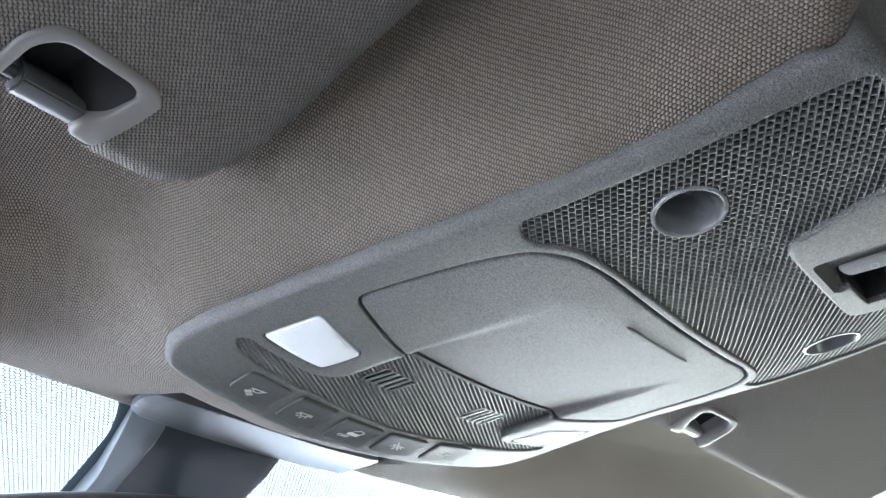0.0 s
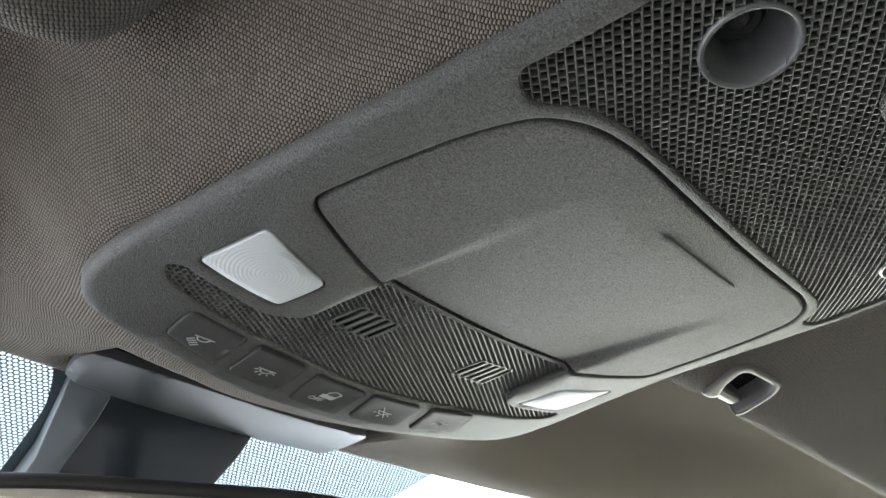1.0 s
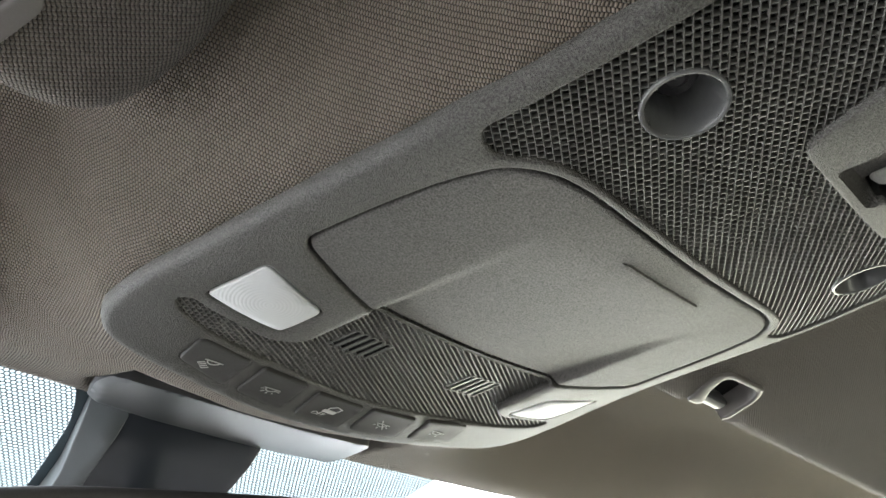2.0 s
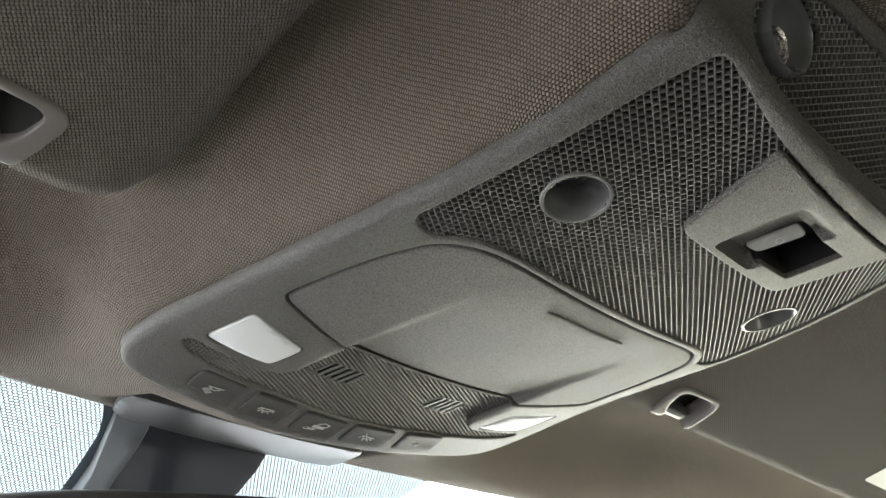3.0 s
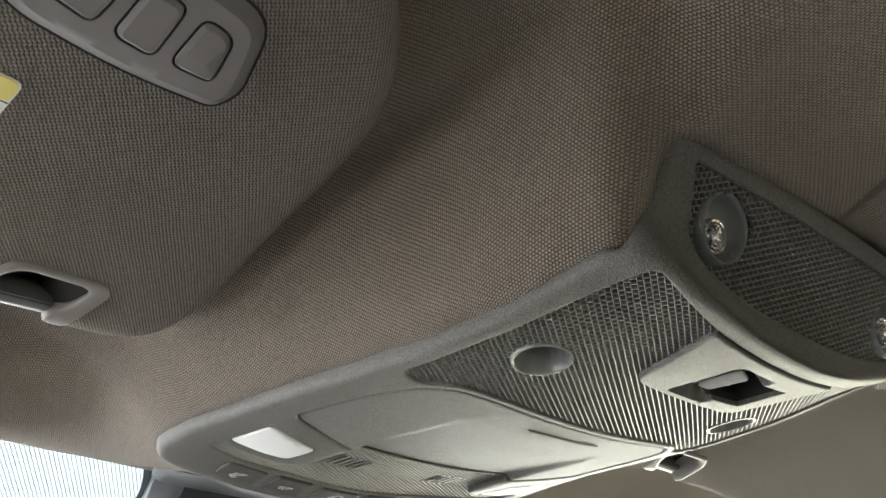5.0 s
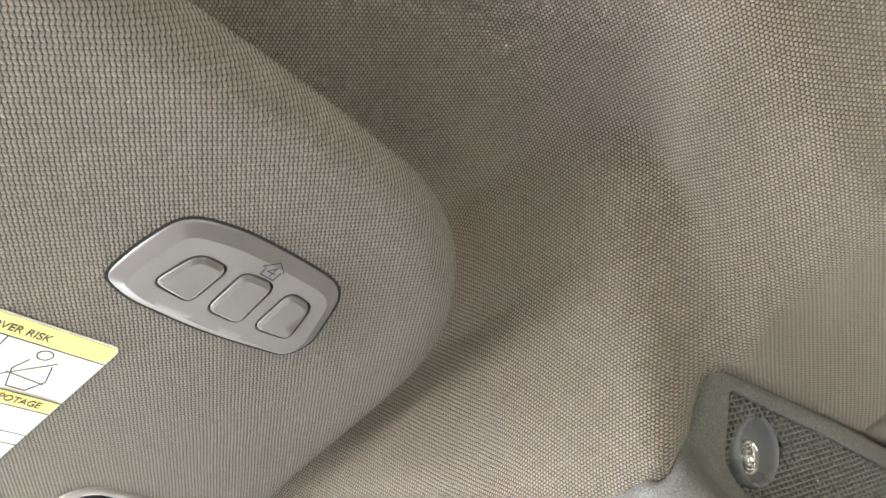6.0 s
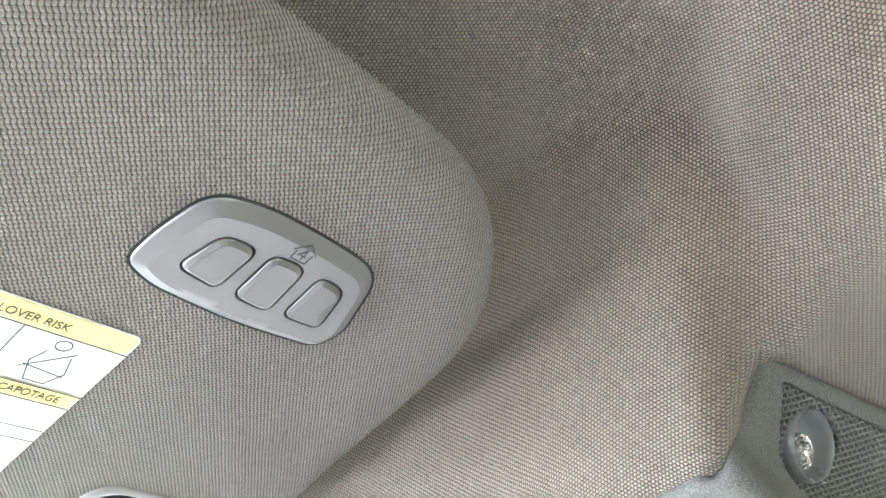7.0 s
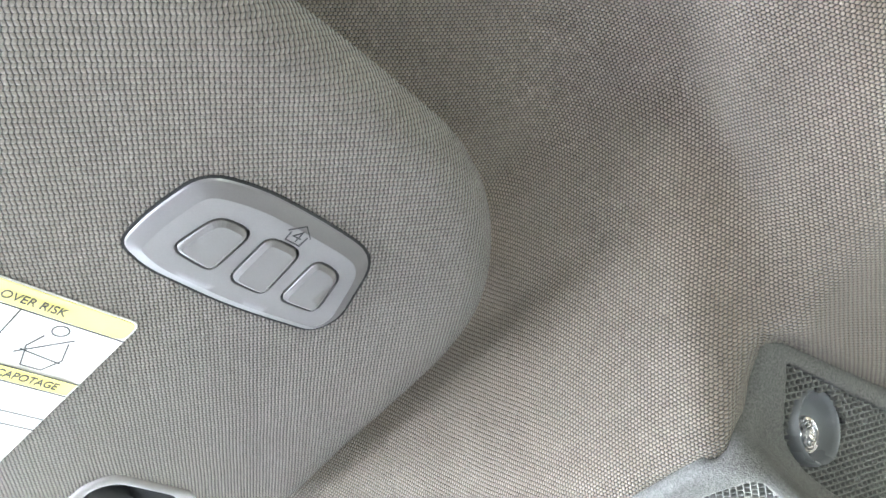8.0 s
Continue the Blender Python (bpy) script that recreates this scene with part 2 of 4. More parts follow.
def sheet(outer, holes=(), surf=lambda u, v: 0.0, step=0.008, rim=0.002, depth=0.004, hole_rim=0.001, hole_depth=0.003, rim_out=1.0, chamfer=False):
    """A moulded skin over surf with rolled outer rim and rolled hole edges; it faces -w. Returns a bmesh in (u, v, w)."""
    outer = ccw(resample(ccw(outer), step))
    holes = [ccw(resample(ccw(h), step * 0.6)) for h in holes]
    face_loop = offset(outer, -rim * rim_out) if rim else outer
    hole_loops = [offset(h, hole_rim) if hole_rim else h for h in holes]
    pts, edges = [], []
    for lp in [face_loop] + hole_loops:
        k = len(pts)
        pts += [Vector(p) for p in lp]
        edges += [(k + i, k + (i + 1) % len(lp)) for i in range(len(lp))]
    lo, hi = np.min(face_loop, 0), np.max(face_loop, 0)
    gx, gy = np.meshgrid(np.arange(lo[0] + step / 2, hi[0], step), np.arange(lo[1] + step / 2, hi[1], step))
    g = np.stack([gx.ravel(), gy.ravel()], 1)
    keep = inside(g, offset(face_loop, -step * 0.35))
    for h in hole_loops:
        keep &= ~inside(g, offset(h, step * 0.3))
    pts += [Vector(p) for p in g[keep].tolist()]
    vs, _, fs, *_ = delaunay_2d_cdt(pts, edges, [], 0, 1e-7)
    cen = np.array([[sum(vs[i].x for i in f) / 3, sum(vs[i].y for i in f) / 3] for f in fs])
    ok = inside(cen, face_loop)
    for h in hole_loops:
        ok &= ~inside(cen, h)
    bm = bmesh.new()
    made = [bm.verts.new((p.x, p.y, surf(p.x, p.y))) for p in vs]
    for f, good in zip(fs, ok):
        if good:
            bm.faces.new([made[i] for i in f[::-1]])

    def rings(base, r, sign, deep, spread):
        prev = None
        steps = [0, 30, 60, 90] if r else []
        rows = [(sign * r * spread * math.sin(radians(a)), r * (1 - math.cos(radians(a)))) for a in steps]
        if chamfer and sign > 0:
            rows = [(0, 0), (r * spread * 0.85, r * 0.75), (r * spread, r)]
        rows = (rows or [(0, 0)]) + [(sign * r * spread, deep)]
        for off_d, up in rows:
            lp = offset(base, off_d) if off_d else base
            cur = [bm.verts.new((p[0], p[1], surf(q[0], q[1]) + up)) for p, q in zip(lp, base)]
            if prev:
                for i in range(len(cur)):
                    j = (i + 1) % len(cur)
                    quad = [prev[i], prev[j], cur[j], cur[i]]
                    bm.faces.new(quad[::-1] if sign < 0 else quad)
            prev = cur

    rings(face_loop, rim, 1, depth, rim_out)
    for h in hole_loops:
        rings(h, hole_rim, -1, hole_depth, 1.0)
    bmesh.ops.remove_doubles(bm, verts=bm.verts, dist=2e-6)
    bmesh.ops.delete(bm, geom=[v for v in bm.verts if not v.link_faces], context="VERTS")
    return bm


def smooth(bm, angle=40):
    for f in bm.faces:
        f.smooth = True
    for e in bm.edges:
        e.smooth = not (len(e.link_faces) == 2 and e.calc_face_angle(0) > radians(angle))


def part(name, bm, mat, parent=None, label="", m=None, sharp=40):
    """Links a bmesh as one mesh object under a thing or a part."""
    if m is not None:
        bmesh.ops.transform(bm, matrix=m, verts=bm.verts)
    smooth(bm, sharp)
    me = bpy.data.meshes.new(name)
    bm.to_mesh(me)
    bm.free()
    me.materials.append(mat)
    ob = new(name, me)
    ob.parent = parent
    if label:
        ob["label"] = label
    return ob


def thing(name, label, category, group="", kind=""):
    return tagged(new(name), label, category, group, kind)


def moved(bm, m):
    bmesh.ops.transform(bm, matrix=m, verts=bm.verts)
    return bm


def planar_uv(bm, fx=lambda c: (c.x, c.y)):
    uv = bm.loops.layers.uv.verify()
    for f in bm.faces:
        for lp in f.loops:
            lp[uv].uv = fx(lp.vert.co)
    return bm


def revolve(profile, n=32):
    """A turned body round w from (radius, w) pairs."""
    bm = bmesh.new()
    rows = []
    for r, w in profile:
        rows.append([bm.verts.new((r * math.cos(2 * math.pi * i / n), r * math.sin(2 * math.pi * i / n), w)) for i in range(n)] if r > 1e-6 else [bm.verts.new((0, 0, w))])
    for a, b in zip(rows, rows[1:]):
        for i in range(n):
            j = (i + 1) % n
            if len(a) == 1:
                bm.faces.new((a[0], b[j], b[i]))
            elif len(b) == 1:
                bm.faces.new((a[i], a[j], b[0]))
            else:
                bm.faces.new((a[i], a[j], b[j], b[i]))
    bmesh.ops.recalc_face_normals(bm, faces=bm.faces)
    return bm


def strokes(lines, width, thick=0.0002):
    """Thin printed or engraved lines on the plane w = 0, raised towards -w; each line is one mitred strip."""
    bm = bmesh.new()
    for ln in lines:
        pts = [Vector(p) for p in ln]
        ring = len(pts) > 3 and (pts[0] - pts[-1]).length < 1e-6
        if ring:
            pts.pop()
        n = len(pts)
        rows = []
        for i, p in enumerate(pts):
            before = (p - pts[i - 1]).normalized() if i or ring else None
            after = (pts[(i + 1) % n] - p).normalized() if i < n - 1 or ring else None
            d = ((before or after) + (after or before)).normalized()
            s = Vector((-d.y, d.x)) * width / 2 / max(0.5, d.dot(before or after))
            if before is None or after is None:
                p = p + d * width * (0.3 if before else -0.3)
            rows.append([bm.verts.new((q.x, q.y, h)) for q, h in ((p + s, 0), (p + s, -thick), (p - s, -thick), (p - s, 0))])
        for i in range(n if ring else n - 1):
            r1, r2 = rows[i], rows[(i + 1) % n]
            for k in range(3):
                bm.faces.new((r1[k], r1[k + 1], r2[k + 1], r2[k]))
    bmesh.ops.recalc_face_normals(bm, faces=bm.faces)
    return bm


def lattice(outline, skips, surf, row, cell, depth):
    """A perforated moulding: straight ribs at 30 degrees to u, with lower cross webs between them, staggered from row to row. Returns a bmesh in (u, v, w)."""
    lo, hi = np.min(outline, 0), np.max(outline, 0)
    mid, far = (lo + hi) / 2, float(np.linalg.norm(hi - lo)) / 2
    ea, eb = np.array((math.cos(radians(30)), math.sin(radians(30)))), np.array((-math.sin(radians(30)), math.cos(radians(30))))
    cells = []
    for j in range(-int(far / row) - 1, int(far / row) + 2):
        for i in range(-int(far / cell) - 1, int(far / cell) + 2):
            cells.append(mid + ea * (i + 0.5 * (j % 2)) * cell + eb * j * row)
    cells = np.array(cells)
    keep = inside(cells, outline)
    for sk in skips:
        keep &= ~inside(cells, sk)
    a2, b2 = cell / 2, row / 2
    rib = ((b2, -0.00009), (b2 - 0.00011, -0.00005), (b2 - 0.00018, 0.00008), (b2 - 0.00021, depth))
    web = ((a2, 0.00005), (a2 - 0.00015, 0.00009), (a2 - 0.00022, 0.00022), (a2 - 0.00027, depth))
    verts, faces = [], []
    for u, v in cells[keep].tolist():
        w = surf(u, v)
        gu, gv = (surf(u + 0.001, v) - w) / 0.001, (surf(u, v + 0.001) - w) / 0.001

        def put(p, q, up):
            du, dv = ea[0] * p + eb[0] * q, ea[1] * p + eb[1] * q
            verts.append((u + du, v + dv, w + gu * du + gv * dv + up))

        for side in (-1, 1):
            for prof, along in ((rib, True), (web, False)):
                k = len(verts)
                half = a2 if along else b2 - 0.00015
                for o, up in prof:
                    for end in (-half, half):
                        put(end, side * o, up) if along else put(side * o, end, up)
                for n in range(3):
                    f = (k + 2 * n, k + 2 * n + 1, k + 2 * n + 3, k + 2 * n + 2)
                    faces.append(f if (side > 0) != along else f[::-1])
    me = bpy.data.meshes.new("lattice")
    me.from_pydata(verts, [], faces)
    bm = bmesh.new()
    bm.from_mesh(me)
    bpy.data.meshes.remove(me)
    return bm


def mm(*pts):
    return [(x / 1000, y / 1000) for x, y in pts]


def mirrored(half):
    """A closed outline from its left half (u < 0), given from rear to front."""
    return half + [(-x, y) for x, y in half[::-1]]


# ---------------- headliner ----------------
# plane and outline of the stowed visors
VO = Vector((-0.2168, -0.0077, 1.2457))
VA, VB, VN = Vector((0.9867, 0.1460, 0.0717)), Vector((-0.1049, 0.9082, -0.4052)), Vector((-0.1243, 0.3923, 0.9114))
VISOR = Matrix(((VA.x, VB.x, VN.x, VO.x), (VA.y, VB.y, VN.y, VO.y), (VA.z, VB.z, VN.z, VO.z), (0, 0, 0, 1)))
VISOR_OUT = ccw(rounded(mm((-335, -42), (-320, -53), (-20, -53), (20, -50.5), (40, -43), (55, -33), (68, -21), (78, -6), (83, 10), (86.5, 36), (89.5, 68), (94.5, 98), (93, 120), (88, 133), (75, 139.5), (54, 139.5), (48.5, 139), (45, 136), (17.5, 136), (13, 139.5), (-320, 139.5), (-335, 126)), [0.01, 0.02, 0.04, 0.02, 0.012, 0.012, 0.012, 0.012, 0.012, 0.02, 0.02, 0.015, 0.012, 0.010, 0.010, 0.004, 0.002, 0.002, 0.002, 0.004, 0.02, 0.01], 5))

FOOT = ccw(rounded(mirrored(mm((-30, -70), (-80.8, -71), (-84.6, -62.5), (-88.8, -50), (-92, -8), (-96.5, 30), (-101, 75), (-105.5, 120), (-111, 160), (-110.5, 179), (-103.5, 191.5), (-92, 196.4), (-76, 199.2), (-53, 202.6), (-25, 206))), 0.04, 6))
ROOF_Y = (-1.9, -0.6, -0.3, -0.15, -0.08, -0.03, 0.0, 0.05, 0.10, 0.13, 0.16, 0.20, 0.24, 0.285)
ROOF_Z = (1.31, 1.35, 1.345, 1.331, 1.317, 1.301, 1.289, 1.263, 1.240, 1.233, 1.227, 1.216, 1.199, 1.166)


def back_shift(x):
    return max(0.0, 0.125 * (x + 0.0625))


FOOT = [(x, y - back_shift(x) * min(1.0, max(0.0, (-0.035 - y) / 0.03))) for x, y in resample(FOOT, 0.006)]


RIM_X = (0.0, 0.15, 0.22, 0.29, 0.33, 0.375, 0.45, 0.54, 0.70)
RIM_Y = (0.285, 0.280, 0.277, 0.272, 0.260, 0.247, 0.241, 0.236, 0.220)


def front_rim(x):
    """How far forward the lining's edge lies along the windshield."""
    return sum(float(np.interp(abs(x) + d, RIM_X, RIM_Y)) for d in (-0.02, -0.01, 0, 0.01, 0.02)) / 5


def roof(x, y):
    """The plain roof lining without the console's bulge."""
    z = sum(np.interp(y + d, ROOF_Y, ROOF_Z) for d in (-0.03, -0.02, -0.01, 0, 0.01, 0.02, 0.03)) / 7
    ax = abs(x)
    front = min(1.0, max(0.0, (y - 0.1) / 0.15))
    z += front * (0.17 * min(ax, 0.4) ** 2) - 0.35 * max(0.0, ax - 0.42) ** 2
    rim_y = front_rim(x)
    k = min(1.0, max(0.0, (y - rim_y + 0.075) / 0.075))
    end = 1.164 + (0.292 - rim_y) * 0.577 - 0.003 - 0.5 * max(0.0, ax - 0.40) ** 2
    return z + (end - z) * k * k * (3 - 2 * k)


def outline_distance(pts, loop):
    """Distance outside a closed outline (negative within), and the nearest point of its edge."""
    pts = np.asarray(pts, float)
    best, near = np.full(len(pts), 9.0), np.zeros_like(pts)
    for i in range(len(loop)):
        a, b = np.array(loop[i - 1]), np.array(loop[i])
        t = np.clip(((pts - a) @ (b - a)) / ((b - a) @ (b - a)), 0, 1)
        q = a + t[:, None] * (b - a)
        d = np.linalg.norm(pts - q, axis=1)
        s = d < best
        best[s], near[s] = d[s], q[s]
    best[inside(pts, loop)] *= -1
    return best, near


def edge_height(u, v):
    """Where the lining meets the console, in world height, for a point of the footprint's edge."""
    w = crown(u, v) + 0.0046
    return 1.2 - v * SA + w * CA


def headliner():
    xs = np.concatenate([np.linspace(-0.70, -0.26, 24), np.arange(-0.255, 0.2551, 0.004), np.linspace(0.26, 0.70, 24)])
    ts = np.concatenate([np.linspace(-1.9, -0.36, 26), np.arange(-0.35, 0.2851, 0.005)])
    grid = []
    for t in ts:
        for x in xs:
            k = max(0.0, (t + 0.1) / 0.385)
            grid.append((x, t - k * (0.285 - front_rim(x))))
    grid = np.array(grid)
    foot = grid.copy()
    foot[:, 1] = grid[:, 1] / CA
    d, near = outline_distance(foot, FOOT)
    flat = np.array([((-abs(x) - VO.x) * VA.x + (y - VO.y) * VA.y, (-abs(x) - VO.x) * VB.x + (y - VO.y) * VB.y) for x, y in grid]) / np.array((0.995, 0.914))
    pocket = outline_distance(flat, VISOR_OUT)[0]
    zs = np.empty(len(grid))
    for i, (x, y) in enumerate(grid):
        # the lining rises behind the visors and closes in over their front half
        z = roof(x, y) + 0.020 * (1 - ease(pocket[i] / 0.060)) * ease((0.05 - y) / 0.06)
        z -= 0.012 * (1 - ease(pocket[i] / 0.025)) * ease((y - 0.04) / 0.05) * ease((0.20 - y) / 0.05)
        e = edge_height(near[i, 0], near[i, 1])
        if near[i, 1] < -0.0485:
            e = 0.0042 + float(np.interp(-near[i, 1] * CA - back_shift(near[i, 0]), (0.0476, 0.0508, 0.0528, 0.0542, 0.0553, 0.0575, 0.0608, 0.0628, 0.0689), (1.2167, 1.2196, 1.2239, 1.2290, 1.2345, 1.2417, 1.2490, 1.2515, 1.2528)))
        far = min(1.0, max(0.0, (-0.075 - foot[i, 1]) / 0.05))
        reach = 0.050 + 0.09 * far + 0.03 * min(1.0, max(0.0, (foot[i, 1] - 0.17) / 0.05))
        s = min(1.0, max(0.0, d[i] / reach))
        s = s * s * (3 - 2 * s) * 0.6 + 0.4 * math.sin(s * math.pi / 2)
        zs[i] = e + (z - e) * s if d[i] > 0 else e + 0.003 * min(1, -d[i] / 0.02) + 0.012 * ease((-d[i] - 0.010) / 0.012)
        nose = ease((near[i, 1] - 0.184) / 0.014)
        if d[i] > 0 and nose > 0:
            # ahead of the console the lining stays low and tucks up behind the shroud
            rim_z = roof(x, front_rim(x))
            low = e + (rim_z - e) * ease((d[i] - 0.02) / 0.06) + 0.010 * ease((d[i] - 0.020) / 0.012) * (1 - ease((d[i] - 0.060) / 0.018)) * ease((0.076 - abs(x)) / 0.010)
            zs[i] += (low - zs[i]) * nose
    nx, ny = len(xs), len(ts)
    P = np.column_stack([grid, zs]).reshape(ny, nx, 3)
    du = np.linalg.norm(np.diff(P[:, :, [0, 2]], axis=1), axis=2)
    U = np.concatenate([np.zeros((ny, 1)), np.cumsum(du, 1)], 1)
    iL, iR = int(np.argmin(abs(xs + 0.18))), int(np.argmin(abs(xs - 0.18)))
    U = np.where(xs[None, :] < 0, U - U[:, [iL]] + xs[iL], U - U[:, [iR]] + xs[iR])
    dv = np.linalg.norm(np.diff(P[:, :, [1, 2]], axis=0), axis=2)
    V = np.concatenate([np.zeros((1, nx)), np.cumsum(dv, 0)], 0)
    V = V * 0.3 + np.where(xs[None, :] < 0, V[:, [iL]], V[:, [iR]]) * 0.7
    drop = (d.reshape(ny, nx) < -0.03)
    faces = []
    for j in range(ny - 1):
        for i in range(nx - 1):
            if not (drop[j, i] and drop[j + 1, i] and drop[j, i + 1] and drop[j + 1, i + 1]):
                a = j * nx + i
                faces.append((a, a + nx, a + nx + 1, a + 1))
    me = bpy.data.meshes.new("headliner")
    me.from_pydata(P.reshape(-1, 3).tolist(), [], faces)
    uv = me.uv_layers.new(name="UVMap")
    idx = np.empty(len(me.loops), int)
    me.loops.foreach_get("vertex_index", idx)
    uv.data.foreach_set("uv", np.column_stack([U.ravel()[idx], V.ravel()[idx]]).ravel())
    me.polygons.foreach_set("use_smooth", [True] * len(me.polygons))
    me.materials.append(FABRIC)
    ob = new("ceiling", me)
    so = ob.modifiers.new("thickness", "SOLIDIFY")
    so.thickness, so.offset = 0.006, -1.0
    return tagged(ob, "grey-brown knitted fabric headliner bulging round the console", "headliner", kind="structure")


headliner()


def outer_roof():
    """The body's roof skin above the lining, unseen; added to block sky light leaks."""
    ys, zs = (-2.1, -0.6, -0.1, 0.10, 0.20, 0.275), (1.385, 1.395, 1.375, 1.300, 1.245, 1.195)
    bm = sheet(mm((-800, -2100), (800, -2100), (800, 60), (500, 215), (0, 275), (-500, 215), (-800, 60)), [], lambda x, y: float(np.interp(y, ys, zs)) - 0.03 * x * x, 0.06, rim=0, depth=0.004)
    return tagged(part("ceiling_outer_skin", bm, BODY, sharp=60), "unseen dark steel roof skin that keeps sky light out", "roof", kind="structure")


outer_roof()

# ---------------- plain shell that closes the car ----------------
def box(lo, hi, name, label, cat="wall", mat=BODY):
    bm = bmesh.new()
    bmesh.ops.create_cube(bm, size=1)
    c = [(a + b) / 2 for a, b in zip(lo, hi)]
    s = [b - a for a, b in zip(lo, hi)]
    moved(bm, Matrix.Translation(c) @ Matrix.Diagonal((*s, 1)))
    bmesh.ops.bevel(bm, geom=bm.edges[:], offset=0.01, segments=2, affect="EDGES")
    ob = part(name, bm, mat, sharp=60)
    return tagged(ob, label, cat, kind="structure")


box((-0.80, -2.1, 0.0), (0.80, 1.1, 0.04), "floor", "dark grey carpeted car floor", "floor")
box((-0.80, -2.1, 0.04), (-0.74, 1.1, 0.78), "wall_left", "dark grey door lining below the window")
box((0.74, -2.1, 0.04), (0.80, 1.1, 0.78), "wall_right", "dark grey door lining below the window")
box((-0.74, 1.04, 0.04), (0.74, 1.1, 0.72), "wall_front", "dark grey dashboard front below the windshield")
box((-0.74, -2.1, 0.04), (0.74, -2.04, 0.84), "wall_rear", "dark grey rear panel below the back window")
box((-0.80, -2.1, 1.20), (-0.70, 0.10, 1.36), "wall_left_rail", "beige roof rail over the side window", mat=TRIM)
box((0.70, -2.1, 1.20), (0.80, 0.10, 1.36), "wall_right_rail", "beige roof rail over the side window", mat=TRIM)
box((-0.80, -2.1, 1.27), (0.80, -1.95, 1.36), "wall_rear_header", "beige header over the back window", mat=TRIM)
box((-0.80, -2.1, 0.84), (-0.52, -2.04, 1.27), "wall_rear_left_quarter", "beige quarter trim beside the back window", mat=TRIM)
box((-0.20, -2.1, 0.84), (-0.10, -2.04, 1.27), "wall_rear_post", "beige post beside the back window", mat=TRIM)
box((-0.10, -2.1, 0.84), (0.15, -2.04, 1.27), "wall_rear_middle", "dark grey lining behind the seats")
box((0.15, -2.1, 0.84), (0.80, -2.04, 1.27), "wall_rear_right_quarter", "beige quarter trim beside the back window", mat=TRIM)
box((-0.80, -1.05, 0.78), (-0.74, -0.85, 1.20), "wall_left_pillar", "beige pillar between the side windows", mat=TRIM)
box((0.74, -1.05, 0.78), (0.80, -0.85, 1.20), "wall_right_pillar", "beige pillar between the side windows", mat=TRIM)

# ---------------- overhead console ----------------
console = thing("overhead_console", "dark grey plastic overhead console with buttons, lamps and perforated grilles", "overhead console")

def arc(cx, cy, r, a0, a1, n=10):
    return [(cx + r * math.cos(radians(a0 + (a1 - a0) * i / n)), cy + r * math.sin(radians(a0 + (a1 - a0) * i / n))) for i in range(n + 1)]


BIN = ccw(rounded(mirrored(mm((-30, 30.9), (-53, 31.3), (-67, 34.4), (-76.8, 42), (-82.6, 58), (-86.2, 78), (-89.8, 106), (-64, 115), (-51, 118.5))), [0.02, 0.012, 0.010, 0.012, 0.02, 0.03, 0.006, 0.03, 0.003] + [0.003, 0.03, 0.006, 0.03, 0.02, 0.012, 0.010, 0.012, 0.02], 5))
MAIN_GRILLE = ccw(rounded(mirrored(mm((-45, -53.5), (-78.5, -57), (-83, -25), (-86, 0), (-90.2, 39.6), (-81, 42), (-72.5, 33.2), (-64, 29.9), (-50, 28.4), (-28, 27.6))), [0.01, 0.004, 0.02, 0.02, 0.004, 0.005, 0.01, 0.01, 0.01, 0.02] + [0.02, 0.01, 0.01, 0.01, 0.005, 0.004, 0.02, 0.02, 0.004, 0.01], 4))
FRONT_GRILLE = ccw(rounded(mirrored(mm((-49, 119), (-50.5, 145), (-56, 153), (-63.5, 156), (-85, 154.5), (-94, 153), (-97.5, 156.5), (-93.5, 162), (-81, 166), (-63.6, 168.8), (-50, 170.2), (-36, 171.8), (-20, 173.4), (-7, 174.2))), [0.002, 0.008, 0.004, 0.008, 0.006, 0.003, 0.003, 0.004, 0.01, 0.01, 0.01, 0.01, 0.01, 0.01] + [0.01, 0.01, 0.01, 0.01, 0.01, 0.01, 0.004, 0.003, 0.003, 0.006, 0.008, 0.004, 0.008, 0.002], 4))
LAMP_L = ccw(rounded(mm((-93, 148.4), (-89.1, 121.5), (-60.7, 129.3), (-62.6, 149.4)), 0.003, 4))
LAMP_R = ccw(rounded(mm((63, 152.5), (64.5, 131.2), (91.5, 123.4), (90, 150)), 0.003, 4))


BUTTON_CORNERS = (((-78.8, 170.0), (-56.7, 172.5), (-54.7, 192.7), (-76.9, 186.8)), ((-50.0, 173.5), (-29.5, 174.5), (-26.0, 196.5), (-48.2, 193.6)), ((-22.3, 176.5), (1.8, 177.6), (5.9, 198.8), (-18.3, 197.0)),
        ((6.3, 176.7), (30.1, 176.0), (36.1, 195.9), (11.5, 197.2)), ((36.6, 174.4), (57.9, 171.2), (66.4, 190.3), (43.2, 194.6)))


def button_outline(k):
    """One of the five keys along the curved front edge, k from -2 to 2."""
    return ccw(rounded(mm(*BUTTON_CORNERS[k + 2]), [0.0045 if k == -2 else 0.0018, 0.0018, 0.0024, 0.0024], 4))


BUTTONS = [button_outline(k) for k in range(-2, 3)]

